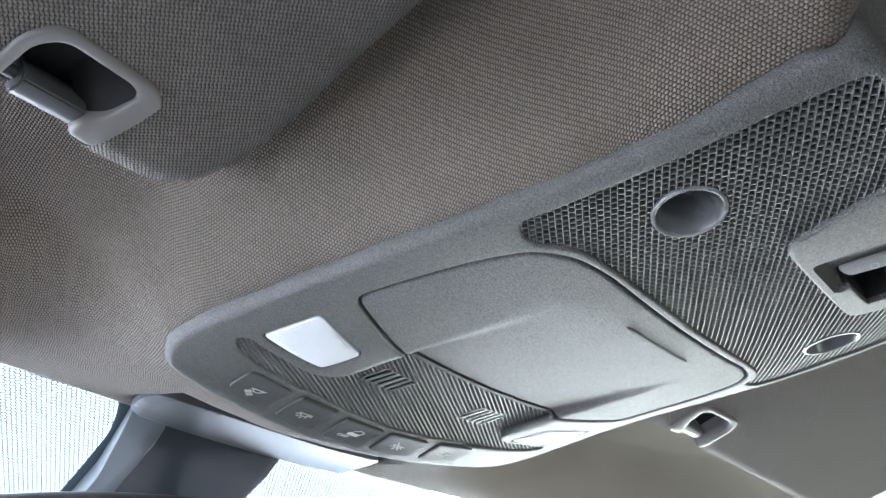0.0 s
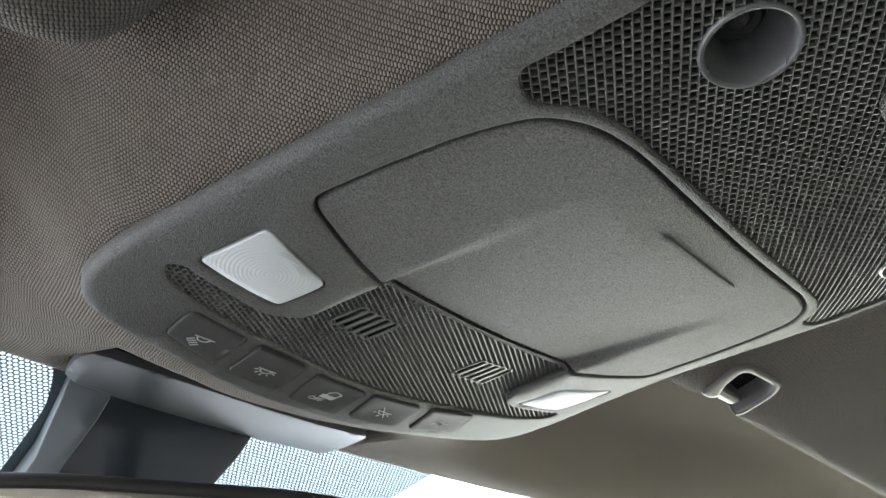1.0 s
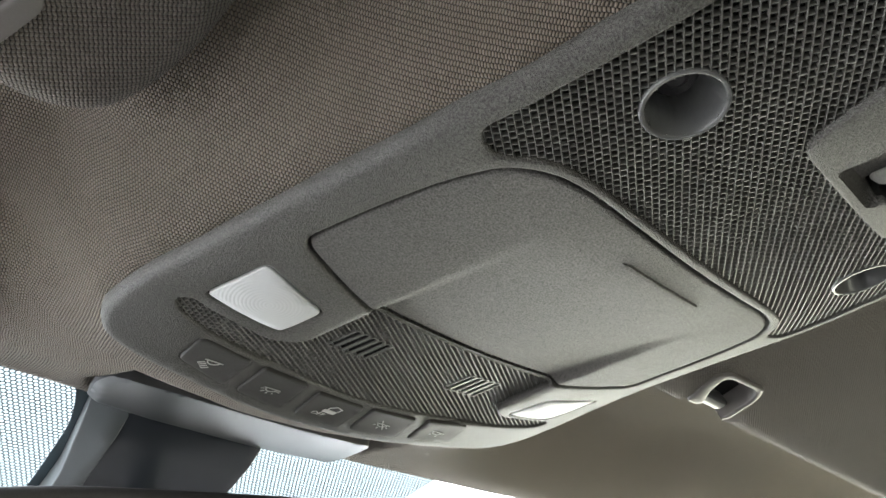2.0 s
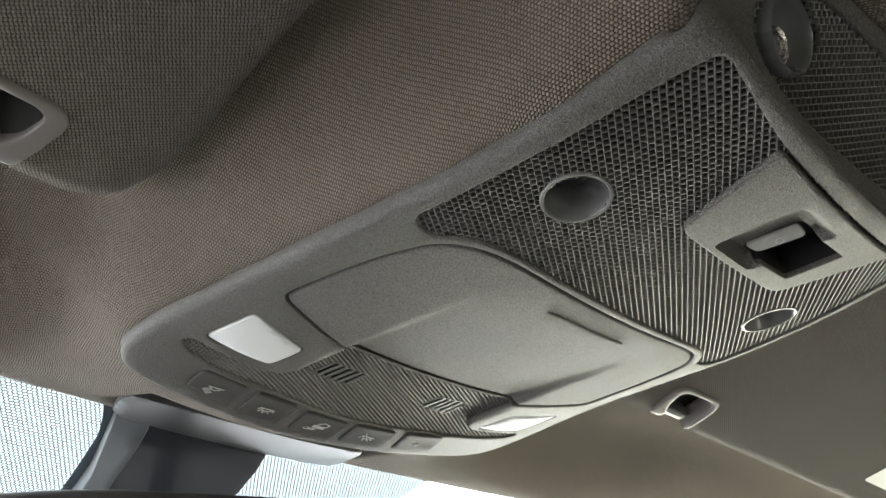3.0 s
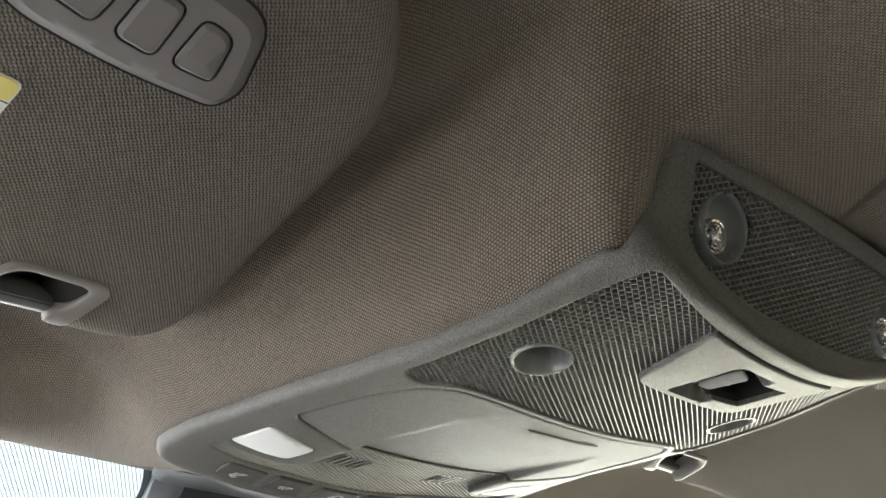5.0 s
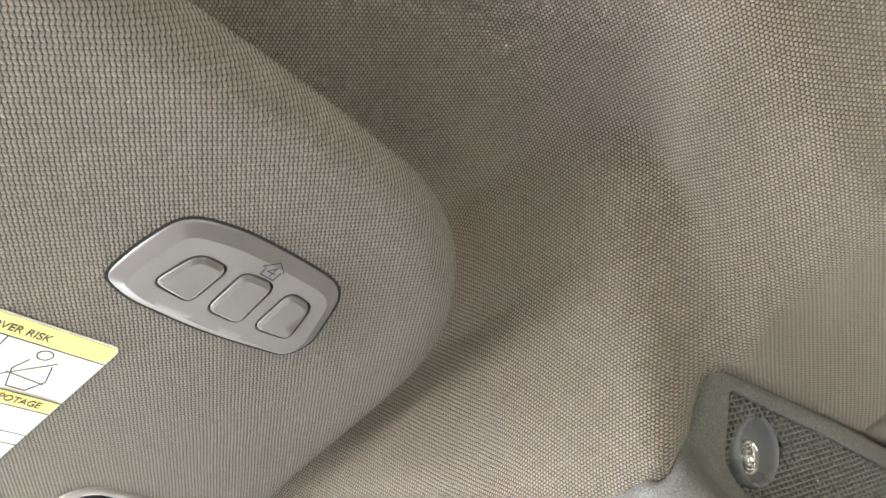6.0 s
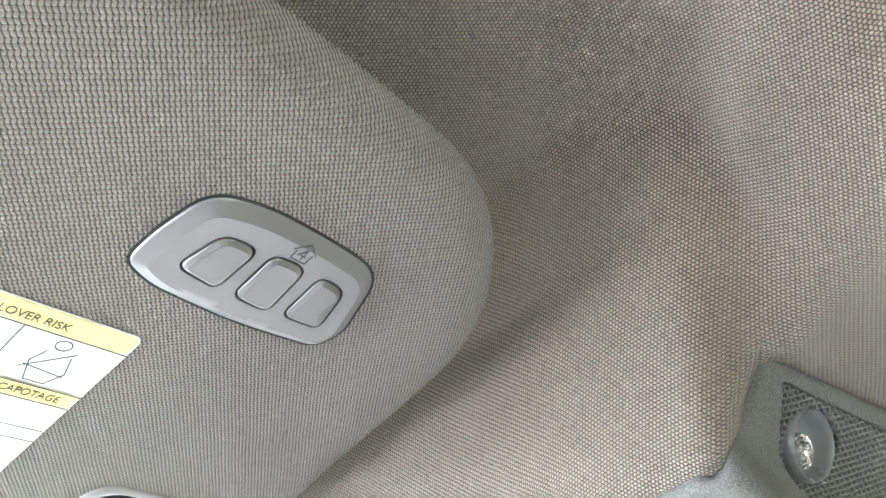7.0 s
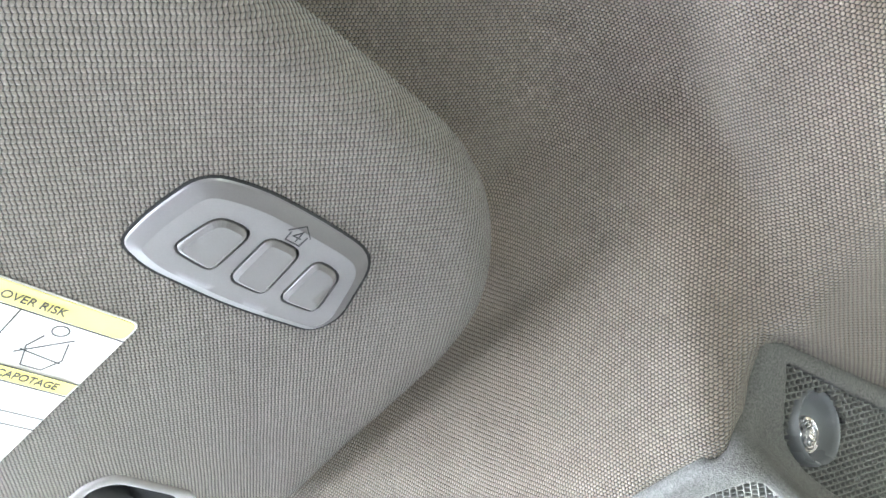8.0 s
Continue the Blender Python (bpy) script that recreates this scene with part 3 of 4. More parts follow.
# rear face of the console, its frame and outlines
PN = Vector((0, 1, 0.45)).normalized()
PU = Vector((0, -0.45, 1)).normalized()
P0 = Vector((0, -0.048, 1.215))
REAR = Matrix(((1, PU.x, PN.x, P0.x), (0, PU.y, PN.y, P0.y), (0, PU.z, PN.z, P0.z), (0, 0, 0, 1)))
REAR_GRILLE = ccw(rounded(mirrored(mm((-8, 8.3), (-31, 9.3), (-51.5, 13.2), (-62.4, 19), (-66.8, 32), (-70.2, 40.6), (-20, 41.5))), [0.01, 0.01, 0.01, 0.004, 0.01, 0.002, 0.01] + [0.01, 0.002, 0.01, 0.004, 0.01, 0.01, 0.01], 4))
V0, BEND = -0.0590, 0.018


def rear_slant(x):
    """The rear face reaches further back towards the passenger's side."""
    return 0.13 * (x + 0.0625)


def rear_face(x, h):
    return 0.35 * x * x - 0.0004 - rear_slant(x)


def rear_foot(u):
    """Height on the rear face where the rounded shoulder ends."""
    return 0.003 + 3.3 * u * u


def skin(u, s):
    """The console's skin, unrolled along s: lower face, rounded shoulder, rear face."""
    side = max(0.0, (abs(u) - 0.0720) / 0.0155)
    v0 = V0 + 0.0085 * side * side
    if s >= v0:
        return CONSOLE @ Vector((u, s, crown(u, s) + channel(u, s)))
    h0 = rear_foot(u)
    if s <= V0 - BEND:
        h = h0 + V0 - BEND - s
        return REAR @ Vector((u, h, rear_face(u, h)))
    t = (v0 - s) / (BEND + v0 - V0)
    a = CONSOLE @ Vector((u, v0, crown(u, v0)))
    b = REAR @ Vector((u, h0, rear_face(u, h0)))
    near = a + Vector((0, -CA, SA)) * (0.0055 + 0.0045 * min(1.0, side))
    far = b - PU * (0.0045 + 0.20 * h0)
    return a * (1 - t) ** 3 + near * 3 * t * (1 - t) ** 2 + far * 3 * t * t * (1 - t) + b * t ** 3


def unroll(pts):
    return [(u, V0 - BEND - (h - rear_foot(u))) for u, h in pts]


FACE = ccw(rounded(mirrored(unroll(mm((-1.5, 49.2), (-15, 49.2), (-30, 49), (-45, 48.6), (-60, 48), (-70, 47.4), (-77, 47), (-83.5, 45.5), (-81.6, 37))) + mm((-81.6, -77), (-85.4, -69), (-88.8, -60), (-90.2, -50), (-90.8, -38), (-92, -8), (-96.5, 30), (-101, 75), (-105.5, 120), (-111.5, 160), (-111, 180), (-103.5, 192), (-92, 196.2), (-76, 198.8), (-53, 202.2), (-25, 205.6))), 0.02, 3))


def moulded(bm):
    """Bends an unrolled bmesh (u, s, depth) onto the console's skin."""
    e = 0.0005
    for v in bm.verts:
        u, t, w = v.co
        n = (skin(u + e, t) - skin(u - e, t)).cross(skin(u, t + e) - skin(u, t - e)).normalized()
        v.co = skin(u, t) + n * w
    return bm


part("face_plate", moulded(sheet(FACE, [BIN, MAIN_GRILLE, FRONT_GRILLE, LAMP_L, LAMP_R, unroll(resample(REAR_GRILLE, 0.003))] + BUTTONS, lambda u, v: 0.0, 0.004, rim=0.0036, depth=0.008, hole_rim=0.0011, hole_depth=0.0075)), SHELL, console, "dark grey grained plastic surround")


def bin_face(u, v):
    """The bin's door: its middle field sinks towards the front edge and fades out behind."""
    return crown(u, v) + 0.0005 + channel(u, v)


door = part("bin_door", sheet(offset(BIN, -0.0012), [], bin_face, 0.0022, rim=0.0011, depth=0.009), DOOR_PLASTIC, console, "closed sunglasses bin door with a sunken middle field", CONSOLE)


def bar(a, b, width, height, surf, n=14):
    """A low rounded rib on surf from a to b, tapering at both ends."""
    bm = bmesh.new()
    a, b = Vector(a), Vector(b)
    d = (b - a).normalized()
    s = Vector((-d.y, d.x))
    rows = []
    for i in range(n + 1):
        t = i / n
        f = min(1, min(t, 1 - t) * 12 + 0.15)
        p = a.lerp(b, t)
        row = []
        for x, h in ((-0.5, 0), (-0.35, 0.75), (0, 1), (0.35, 0.75), (0.5, 0)):
            q = p + s * width * x * f
            row.append(bm.verts.new((q.x, q.y, surf(q.x, q.y) - height * h * f + 0.0002)))
        rows.append(row)
    for r1, r2 in zip(rows, rows[1:]):
        for i in range(4):
            bm.faces.new((r1[i], r1[i + 1], r2[i + 1], r2[i]))
    bmesh.ops.recalc_face_normals(bm, faces=bm.faces)
    return bm


part("finger_lip", bar((-0.0205, 0.0442), (0.0262, 0.0438), 0.0034, 0.0010, bin_face), DOOR_PLASTIC, door, "", CONSOLE)


def backing(outline, surf, up, grow=0.003):
    bm = sheet(offset(outline, grow), [], lambda u, v: surf(u, v) + up, 0.012, rim=0, depth=0.001)
    return bm


# recess behind the bin and the lamps
part("recess_back", backing(BIN, crown, 0.0085, 0.004), BLACK, console, "", CONSOLE)

# switch for the roof window on its own raised plate
SWITCH_PLATE = ccw(rounded(mm((-31.5, -14.5), (-42.4, -52.7), (42.4, -52.7), (33, -14.5)), [0.006, 0.003, 0.003, 0.006], 5))
OPENING = ccw(rounded(mm((-0.8, -20.6), (6.5, -20.4), (6.6, -22.4), (24.6, -22.9), (24.2, -42.2), (7.4, -42.1), (5.2, -40.6), (-0.8, -40.6)), [0.002, 0.001, 0.0006, 0.0008, 0.0008, 0.0008, 0.001, 0.002], 3))
WELLS = [(-0.0634, -0.0007), (0.0618, -0.0006)]
WELL_R = 0.0099


def disc(c, r, n=28):
    return [(c[0] + r * math.cos(2 * math.pi * i / n), c[1] + r * math.sin(2 * math.pi * i / n)) for i in range(n)]


def grille_face(u, v):
    return crown(u, v) + 0.0012


part("main_grille", lattice(offset(MAIN_GRILLE, 0.0025), [offset(SWITCH_PLATE, -0.001)] + [disc(c, WELL_R + 0.0001) for c in WELLS], grille_face, 0.00195, 0.00222, 0.0015), GRILLE, console, "perforated black-grey plastic grille", CONSOLE, sharp=35)["kind"] = "stuff"
part("grille_back", sheet(offset(MAIN_GRILLE, 0.002), [disc(c, 0.0103) for c in WELLS] + [offset(OPENING, 0.003)], lambda u, v: crown(u, v) + 0.0056, 0.01, rim=0, depth=0.001, hole_rim=0, hole_depth=0.001), BACKING, console, "", CONSOLE)


def switch_face(u, v):
    """The raised plate with the finger hollow that falls away towards the rocker."""
    fall = ease((u + 0.0165) / 0.0050) * (1 - ease((u - 0.0045) / 0.0030))
    ends = ease((v + 0.0475) / 0.0055) * ease((-0.0172 - v) / 0.0026)
    return crown(u, v) - 0.0006 + 0.0052 * fall * ends


plate = part("switch_plate", sheet(SWITCH_PLATE, [OPENING], switch_face, 0.0014, rim=0.0010, depth=0.004, hole_rim=0.0005, hole_depth=0.0020), SHELL, console, "raised grey plate round the roof switch", CONSOLE)
part("cavity_wall", sheet(offset(OPENING, 0.0008), [offset(OPENING, 0.0002)], lambda u, v: switch_face(u, v) + 0.0012, 0.0014, rim=0, depth=0.0125, hole_rim=0, hole_depth=0.0125), BLACK, plate, "", CONSOLE)
part("switch_cavity", sheet(offset(OPENING, 0.0060), [], lambda u, v: crown(u, v) + 0.0118, 0.01, rim=0, depth=0.001), BLACK, plate, "", CONSOLE)


def lever():
    """The rocker's flat tab, tilted into the hollow, with rounded edges."""
    bm = bmesh.new()
    out = ccw(rounded(mm((-1.9, -21.4), (3.0, -23.4), (4.0, -39.4), (-1.7, -39.8)), [0.003, 0.002, 0.002, 0.003], 5))
    rows = []
    for inset, w in ((0.0010, 0.0), (0.0004, 0.0001), (0.0001, 0.0004), (0.0, 0.0009), (0.0004, 0.0016)):
        rows.append([bm.verts.new((p[0], p[1], crown(*p) + 0.0024 - 0.34 * (p[0] - 0.0012) + w)) for p in offset(out, -inset)])
    n = len(out)
    for r1, r2 in zip(rows, rows[1:]):
        for j in range(n):
            bm.faces.new((r1[j], r1[(j + 1) % n], r2[(j + 1) % n], r2[j]))
    bm.faces.new(rows[0])
    bm.faces.new(rows[-1][::-1])
    bmesh.ops.recalc_face_normals(bm, faces=bm.faces)
    return bm


nose = part("rocker", lever(), SILVER, plate, "light grey rocker of the roof switch", CONSOLE)
part("mark", moved(strokes([arc(0, 0, 0.0012, 0, 360, 12)], 0.0004), Matrix.Translation((0.0012, -0.0318, crown(0, -0.03) + 0.0022)) @ Matrix.Rotation(0.33, 4, "Y")), INK, nose, "", CONSOLE)


def well(c):
    prof = [(WELL_R + 0.0010, 0.0016), (WELL_R + 0.0009, 0.0), (WELL_R + 0.0006, -0.0004), (WELL_R + 0.0001, -0.0005), (WELL_R - 0.0003, -0.0003), (WELL_R - 0.0006, 0.0003), (0.0088, 0.0022), (0.0078, 0.0050), (0.0068, 0.0076), (0.0060, 0.0094), (0.0056, 0.0130)]
    return moved(revolve(prof, 40), well_place(c, crown(*c) + 0.0012))


def well_place(c, w):
    """Each well leans back and towards its own seat."""
    return Matrix.Translation((c[0], c[1], w)) @ Matrix.Rotation(radians(-5), 4, "X") @ Matrix.Rotation(radians(5 if c[0] < 0 else -8.5), 4, "Y")


for c in WELLS:
    w = part("light_well", well(c), GLOSS, console, "conical dark plastic light well", CONSOLE)
    part("well_floor", moved(revolve([(0.0059, 0.0120), (0.0048, 0.0108), (0.0036, 0.0118), (0.0022, 0.0108), (0.0010, 0.0116), (0, 0.0116)], 24), well_place(c, crown(*c))), DARK, w, "", CONSOLE)

# front grille with the two microphone vents
def front_face(u, v):
    """The grille's own surface: it dips gently under the lamp panels at either side."""
    g = min(1.0, max(0.0, (v - 0.050) / 0.065)) * min(1.0, max(0.0, (0.180 - v) / 0.03))
    return crown(u, v) + 0.0012 + 0.0036 * g * ease((0.082 - abs(u)) / 0.045)


MIC = [mm((-41.2, 150.5), (-40.4, 136), (-22.6, 136), (-23, 150.6)), mm((20, 151), (19.8, 135.8), (38, 135.2), (39.4, 151))]
part("front_grille", lattice(offset(FRONT_GRILLE, 0.002), [ccw(q) for q in MIC], front_face, 0.00180, 0.00205, 0.0013), GRILLE, console, "finely perforated dark plastic grille", CONSOLE, sharp=35)["kind"] = "stuff"
part("grille_back", sheet(offset(FRONT_GRILLE, 0.002), [], lambda u, v: front_face(u, v) + 0.0034, 0.012, rim=0, depth=0.001), BLACK, console, "", CONSOLE)
for q in MIC:
    vent = None
    for i in range(5):
        t0, t1 = (i + 0.10) / 5, (i + 0.76) / 5
        f = lambda a, b, t: (a[0] + (b[0] - a[0]) * t, a[1] + (b[1] - a[1]) * t)
        slot = ccw(rounded([f(q[0], q[3], t0), f(q[1], q[2], t0), f(q[1], q[2], t1), f(q[0], q[3], t1)], 0.0018, 4))
        frame_loop = offset(slot, 0.0007)
        ob = part("microphone_vent" if vent is None else "vent_slot", sheet(frame_loop, [slot], lambda u, v: front_face(u, v) - 0.0004, 0.003, rim=0.0002, depth=0.0006, hole_rim=0.0001, hole_depth=0.0006), GRILLE, vent or console, "", CONSOLE)
        part("slot_floor", sheet(slot, [], lambda u, v: front_face(u, v) + 0.0024, 0.006, rim=0, depth=0.0005), BLACK, ob if vent is None else vent, "", CONSOLE)
        vent = vent or ob

# reading lamps
for lamp in (LAMP_L, LAMP_R):
    cx, cy = np.mean(lamp, 0)
    bm = sheet(offset(lamp, -0.0005), [], lambda u, v: crown(u, v) + 0.0002 - 0.0010 * max(0.0, 1 - ((u - cx) ** 2 + (v - cy) ** 2) / 0.0003), 0.003, rim=0.0006, depth=0.004)
    planar_uv(bm, lambda c: (c.x - cx, c.y - cy))
    part("lamp_lens", bm, LENS, console, "frosted white reading lamp lens, unlit", CONSOLE)
    ring = ccw(offset(lamp, 0.0024))
    part("lamp_bezel", sheet(ring, [offset(lamp, 0.0004)], lambda u, v: crown(u, v) + channel(u, v) + 0.0003, 0.004, rim=0.0004, depth=0.002, hole_rim=0.0004, hole_depth=0.002), SHELL, console, "", CONSOLE)


# push buttons with their signs
def lamp_sign(rays):
    dome = arc(0, 0, 0.0024, 0, 180) 
    lines = [[(-0.0036, 0), (0.0036, 0)], dome]
    return lines + rays


SIGNS = {
    -2: lamp_sign([[(-0.0027 + i * 0.0011, 0.0018 + i * 0.0010), (-0.0044 + i * 0.0011, 0.0036 + i * 0.0010)] for i in range(4)]),
    -1: lamp_sign([[(0.0032 * math.cos(radians(a)), 0.0032 * math.sin(radians(a))), (0.0044 * math.cos(radians(a)), 0.0044 * math.sin(radians(a)))] for a in (20, 55, 90, 125, 160)]),
    0: [[(0.0036, -0.0008), (0.0040, -0.0036), (0.0010, -0.0046), (-0.0012, -0.0026), (-0.0012, -0.0008)]],
    1: lamp_sign([[(0.0034 * math.cos(radians(a)), 0.0034 * math.sin(radians(a))), (0.0046 * math.cos(radians(a)), 0.0046 * math.sin(radians(a)))] for a in (30, 90, 150)]) + [[(-0.003, -0.003), (0.003, 0.004)]],
    2: lamp_sign([[(0.0034 * math.cos(radians(a)), 0.0034 * math.sin(radians(a))), (0.0046 * math.cos(radians(a)), 0.0046 * math.sin(radians(a)))] for a in (60, 120)]),
}


def lettering(text, size):
    """Flat letters in the built-in font, as a bmesh centred on the origin, thickness towards +z."""
    cu = bpy.data.curves.new("letters", "FONT")
    cu.body, cu.size, cu.extrude, cu.align_x, cu.align_y = text, size, 0.00008, "CENTER", "CENTER"
    tmp = bpy.data.objects.new("letters", cu)
    scene.collection.objects.link(tmp)
    me = bpy.data.meshes.new_from_object(tmp.evaluated_get(bpy.context.evaluated_depsgraph_get()))
    bm = bmesh.new()
    bm.from_mesh(me)
    bpy.data.objects.remove(tmp)
    bpy.data.meshes.remove(me)
    return bm


FLIP = Matrix.Rotation(math.pi, 4, "X")
for k, out in zip(range(-2, 3), BUTTONS):
    cx, cy = np.mean(out, 0)
    hollow = lambda u, v: crown(u, v) - 0.0006 + 0.0005 * max(0.0, 1 - ((u - cx) / 0.011) ** 2) * max(0.0, 1 - ((v - cy) / 0.010) ** 2)
    b = part("push_button", sheet(offset(out, 0.0002), [], hollow, 0.003, rim=0.0007, depth=0.005), BUTTON, console, "dark push button with a pale sign", CONSOLE)
    slope = (crown(cx, cy + 0.004) - crown(cx, cy - 0.004)) / 0.008
    tilt = Matrix.Translation((cx, cy, hollow(cx, cy) - 0.00015)) @ Matrix.Rotation(math.atan(slope), 4, "X")
    bm = moved(strokes(SIGNS[k], 0.00044), tilt)
    part("sign", bm, INK, b, "", CONSOLE)
    if k == 0:
        bm = sheet(ccw(mm((-2.6, -0.8), (3.8, -0.8), (3.6, 1.8), (-2.4, 1.8))), [], lambda u, v: -0.0002, 0.004, rim=0, depth=0.0002)
        part("door_sign", moved(bm, tilt), INK, b, "", CONSOLE)
        bm = moved(lettering("OFF", 0.0036), tilt @ Matrix.Translation((-0.0022, 0.0042, -0.0001)) @ FLIP)
        part("letters", bm, INK, b, "", CONSOLE)
part("button_bed", backing(ccw(rounded(mirrored(mm((-82, 167), (-82, 186), (-72, 196), (-50, 201), (-22, 204))), 0.01, 3)), crown, 0.0046, 0), BLACK, console, "", CONSOLE)

# perforated rear face with its two courtesy lamps
RINGS = [((-0.0491, 0.0273), 0.063), ((0.0500, 0.0273), 0.190)]
HOLES = [disc((c[0], c[1] - 0.0004), 0.0116) for c, _ in RINGS]


def lamp_place(c, lean):
    """A lamp well's own axis: it leans sideways and looks a little upwards."""
    n = Vector((lean, -0.244, 1)).normalized()
    a = (Vector((1, 0, 0)) - n * n.x).normalized()
    b = n.cross(a)
    turn = Matrix(((a.x, b.x, n.x, 0), (a.y, b.y, n.y, 0), (a.z, b.z, n.z, 0), (0, 0, 0, 1)))
    return REAR @ Matrix.Translation((c[0], c[1], rear_face(*c) + 0.0004)) @ turn


part("rear_grille", lattice(offset(REAR_GRILLE, 0.002), HOLES, lambda x, h: rear_face(x, h) + 0.0014, 0.00198, 0.00222, 0.0015), GRILLE, console, "perforated dark plastic grille", REAR, sharp=35)["kind"] = "stuff"
part("grille_back", sheet(offset(REAR_GRILLE, 0.005), [offset(h, 0.0004) for h in HOLES], lambda x, h: rear_face(x, h) + 0.0060, 0.01, rim=0, depth=0.001, hole_rim=0, hole_depth=0.001), BACKING, console, "", REAR)
for c, lean in RINGS:
    m = lamp_place(c, lean)
    r = part("courtesy_lamp", revolve([(0.0124, 0.0090), (0.0121, 0.0030), (0.0118, 0.0006), (0.0113, 0.0), (0.0107, 0.0004), (0.0102, 0.0020), (0.0093, 0.0050), (0.0080, 0.0074), (0.0058, 0.0086), (0, 0.0088)], 48), BOWL, console, "round grey lamp well with a clear bulb", m)
    seat = m @ Matrix.Translation((0.0012, -0.0022, 0.0036)) @ Matrix.Diagonal((1.15, 1.15, 1, 1))
    part("bulb", revolve([(0.0052, 0.0040), (0.0052, 0.0016), (0.0048, 0.0008), (0.0042, 0.0010), (0.0038, 0.0002), (0.0033, 0.0005), (0.0028, -0.0002), (0.0022, 0.0001), (0.0016, -0.0005), (0.0011, -0.0003), (0, -0.0006)], 26), BULB, r, "clear ringed lens of the bulb", seat, sharp=20)
    part("reflector", revolve([(0.0046, 0.0036), (0.0040, 0.0024), (0.0030, 0.0030), (0.0018, 0.0020), (0, 0.0032)], 20), CHROME, r, "", seat)

# ---------------- sun visors ----------------
CLIP_CUT = ccw(rounded(mm((18.2, 156), (18.2, 112.5), (23.5, 104.2), (51, 104.9), (55.8, 109.5), (54.2, 121.5), (51.5, 156)), [0.001, 0.006, 0.006, 0.004, 0.004, 0.004, 0.001], 4))
CLIP_FRAME = ccw(rounded(mm((17.6, 134.5), (17.6, 111.5), (22.6, 103.1), (51.6, 104.1), (57.2, 108.9), (55.6, 121.5), (53.0, 133.0), (44.4, 132.2), (44.0, 127.6), (48.4, 121.0), (50.2, 110.3), (46.2, 107.9), (26.2, 107.1), (21.6, 112.5), (21.2, 134.5)), [0.001, 0.006, 0.008, 0.006, 0.004, 0.006, 0.0030, 0.0026, 0.0024, 0.004, 0.003, 0.004, 0.004, 0.004, 0.001], 5))


def visor_body(outline):
    """A padded board with fully rounded edges: rows of the outline stepped in over and under."""
    t = 0.0175
    loop = resample(outline, 0.008)
    bm = bmesh.new()
    uvl = bm.loops.layers.uv.verify()
    uvs = {}
    prof = [(-0.0110, 0.0), (-0.0075, 0.0006), (-0.0040, 0.0024), (-0.0015, 0.0052), (0.0, 0.0088), (-0.0015, 0.0125), (-0.0040, 0.0150), (-0.0110, t)]
    rows, last = [], None
    run = 0
    for o, h in prof:
        if last:
            run += math.hypot(o - last[0], h - last[1])
        last = (o, h)
        lp = offset(loop, o)
        row = []
        ul = offset(loop, -0.0110 + run)
        for p, q in zip(lp, ul):
            v = bm.verts.new((p[0], p[1], h))
            uvs[v] = q
            row.append(v)
        rows.append(row)
    for a, b in zip(rows, rows[1:]):
        for i in range(len(a)):
            j = (i + 1) % len(a)
            bm.faces.new((a[i], a[j], b[j], b[i]))
    for row, h, flip in ((rows[0], 0.0, True), (rows[-1], t, False)):
        lp = [(v.co.x, v.co.y) for v in row]
        ins = sheet(lp, [], lambda u, v: h, 0.012, rim=0, depth=0.0, hole_rim=0, hole_depth=0.0)
        if not flip:
            bmesh.ops.reverse_faces(ins, faces=ins.faces)
        tmp = bpy.data.meshes.new("tmp")
        ins.to_mesh(tmp)
        ins.free()
        before = set(bm.verts)
        bm.from_mesh(tmp)
        bpy.data.meshes.remove(tmp)
        for v in bm.verts:
            if v not in before:
                uvs[v] = (v.co.x, v.co.y)
    for f in bm.faces:
        for l in f.loops:
            l[uvl].uv = uvs[l.vert]
    bmesh.ops.remove_doubles(bm, verts=bm.verts, dist=1e-5)
    return opened(bm)


def opened(bm):
    """Cuts the clip's opening through the front edge of the visor's underside."""
    tool = sheet(CLIP_CUT, [], lambda a, b: -0.02, 0.05, rim=0, depth=0.033)
    obs = []
    for data in (bm, tool):
        if data is tool:
            loops = [e for e in data.edges if len(e.link_faces) == 1]
            bmesh.ops.contextual_create(data, geom=loops)
        bmesh.ops.recalc_face_normals(data, faces=data.faces)
        me = bpy.data.meshes.new("tmp")
        data.to_mesh(me)
        obs.append(bpy.data.objects.new("tmp", me))
        scene.collection.objects.link(obs[-1])
        data.free()
    mod = obs[0].modifiers.new("cut", "BOOLEAN")
    mod.operation, mod.object, mod.solver = "DIFFERENCE", obs[1], "EXACT"
    me = bpy.data.meshes.new_from_object(obs[0].evaluated_get(bpy.context.evaluated_depsgraph_get()))
    out = bmesh.new()
    out.from_mesh(me)
    for ob in obs:
        old = ob.data
        bpy.data.objects.remove(ob)
        bpy.data.meshes.remove(old)
    bpy.data.meshes.remove(me)
    return out


def edge_roll(b):
    """How the visor's underside curls up towards its front edge."""
    return float(np.interp(b, (0.1285, 0.1320, 0.1355, 0.1380, 0.1395), (0, 0.0006, 0.0024, 0.0052, 0.0088)))


def clip_wall():
    """The slope inside the clip frame's inner leg."""
    bm = bmesh.new()
    rows = []
    for i in range(9):
        t = i / 8
        row = []
        for j in range(12):
            b = 0.1075 + (0.0150 + 0.0080 * t) * j / 11
            row.append(bm.verts.new((0.0405 + 0.0104 * t - 0.0016 * j / 11, b, 0.0125 - 0.0125 * t ** 0.7 + edge_roll(b))))
        rows.append(row)
    for r1, r2 in zip(rows, rows[1:]):
        for a in range(11):
            bm.faces.new((r1[a], r1[a + 1], r2[a + 1], r2[a]))
    bmesh.ops.recalc_face_normals(bm, faces=bm.faces)
    return bm


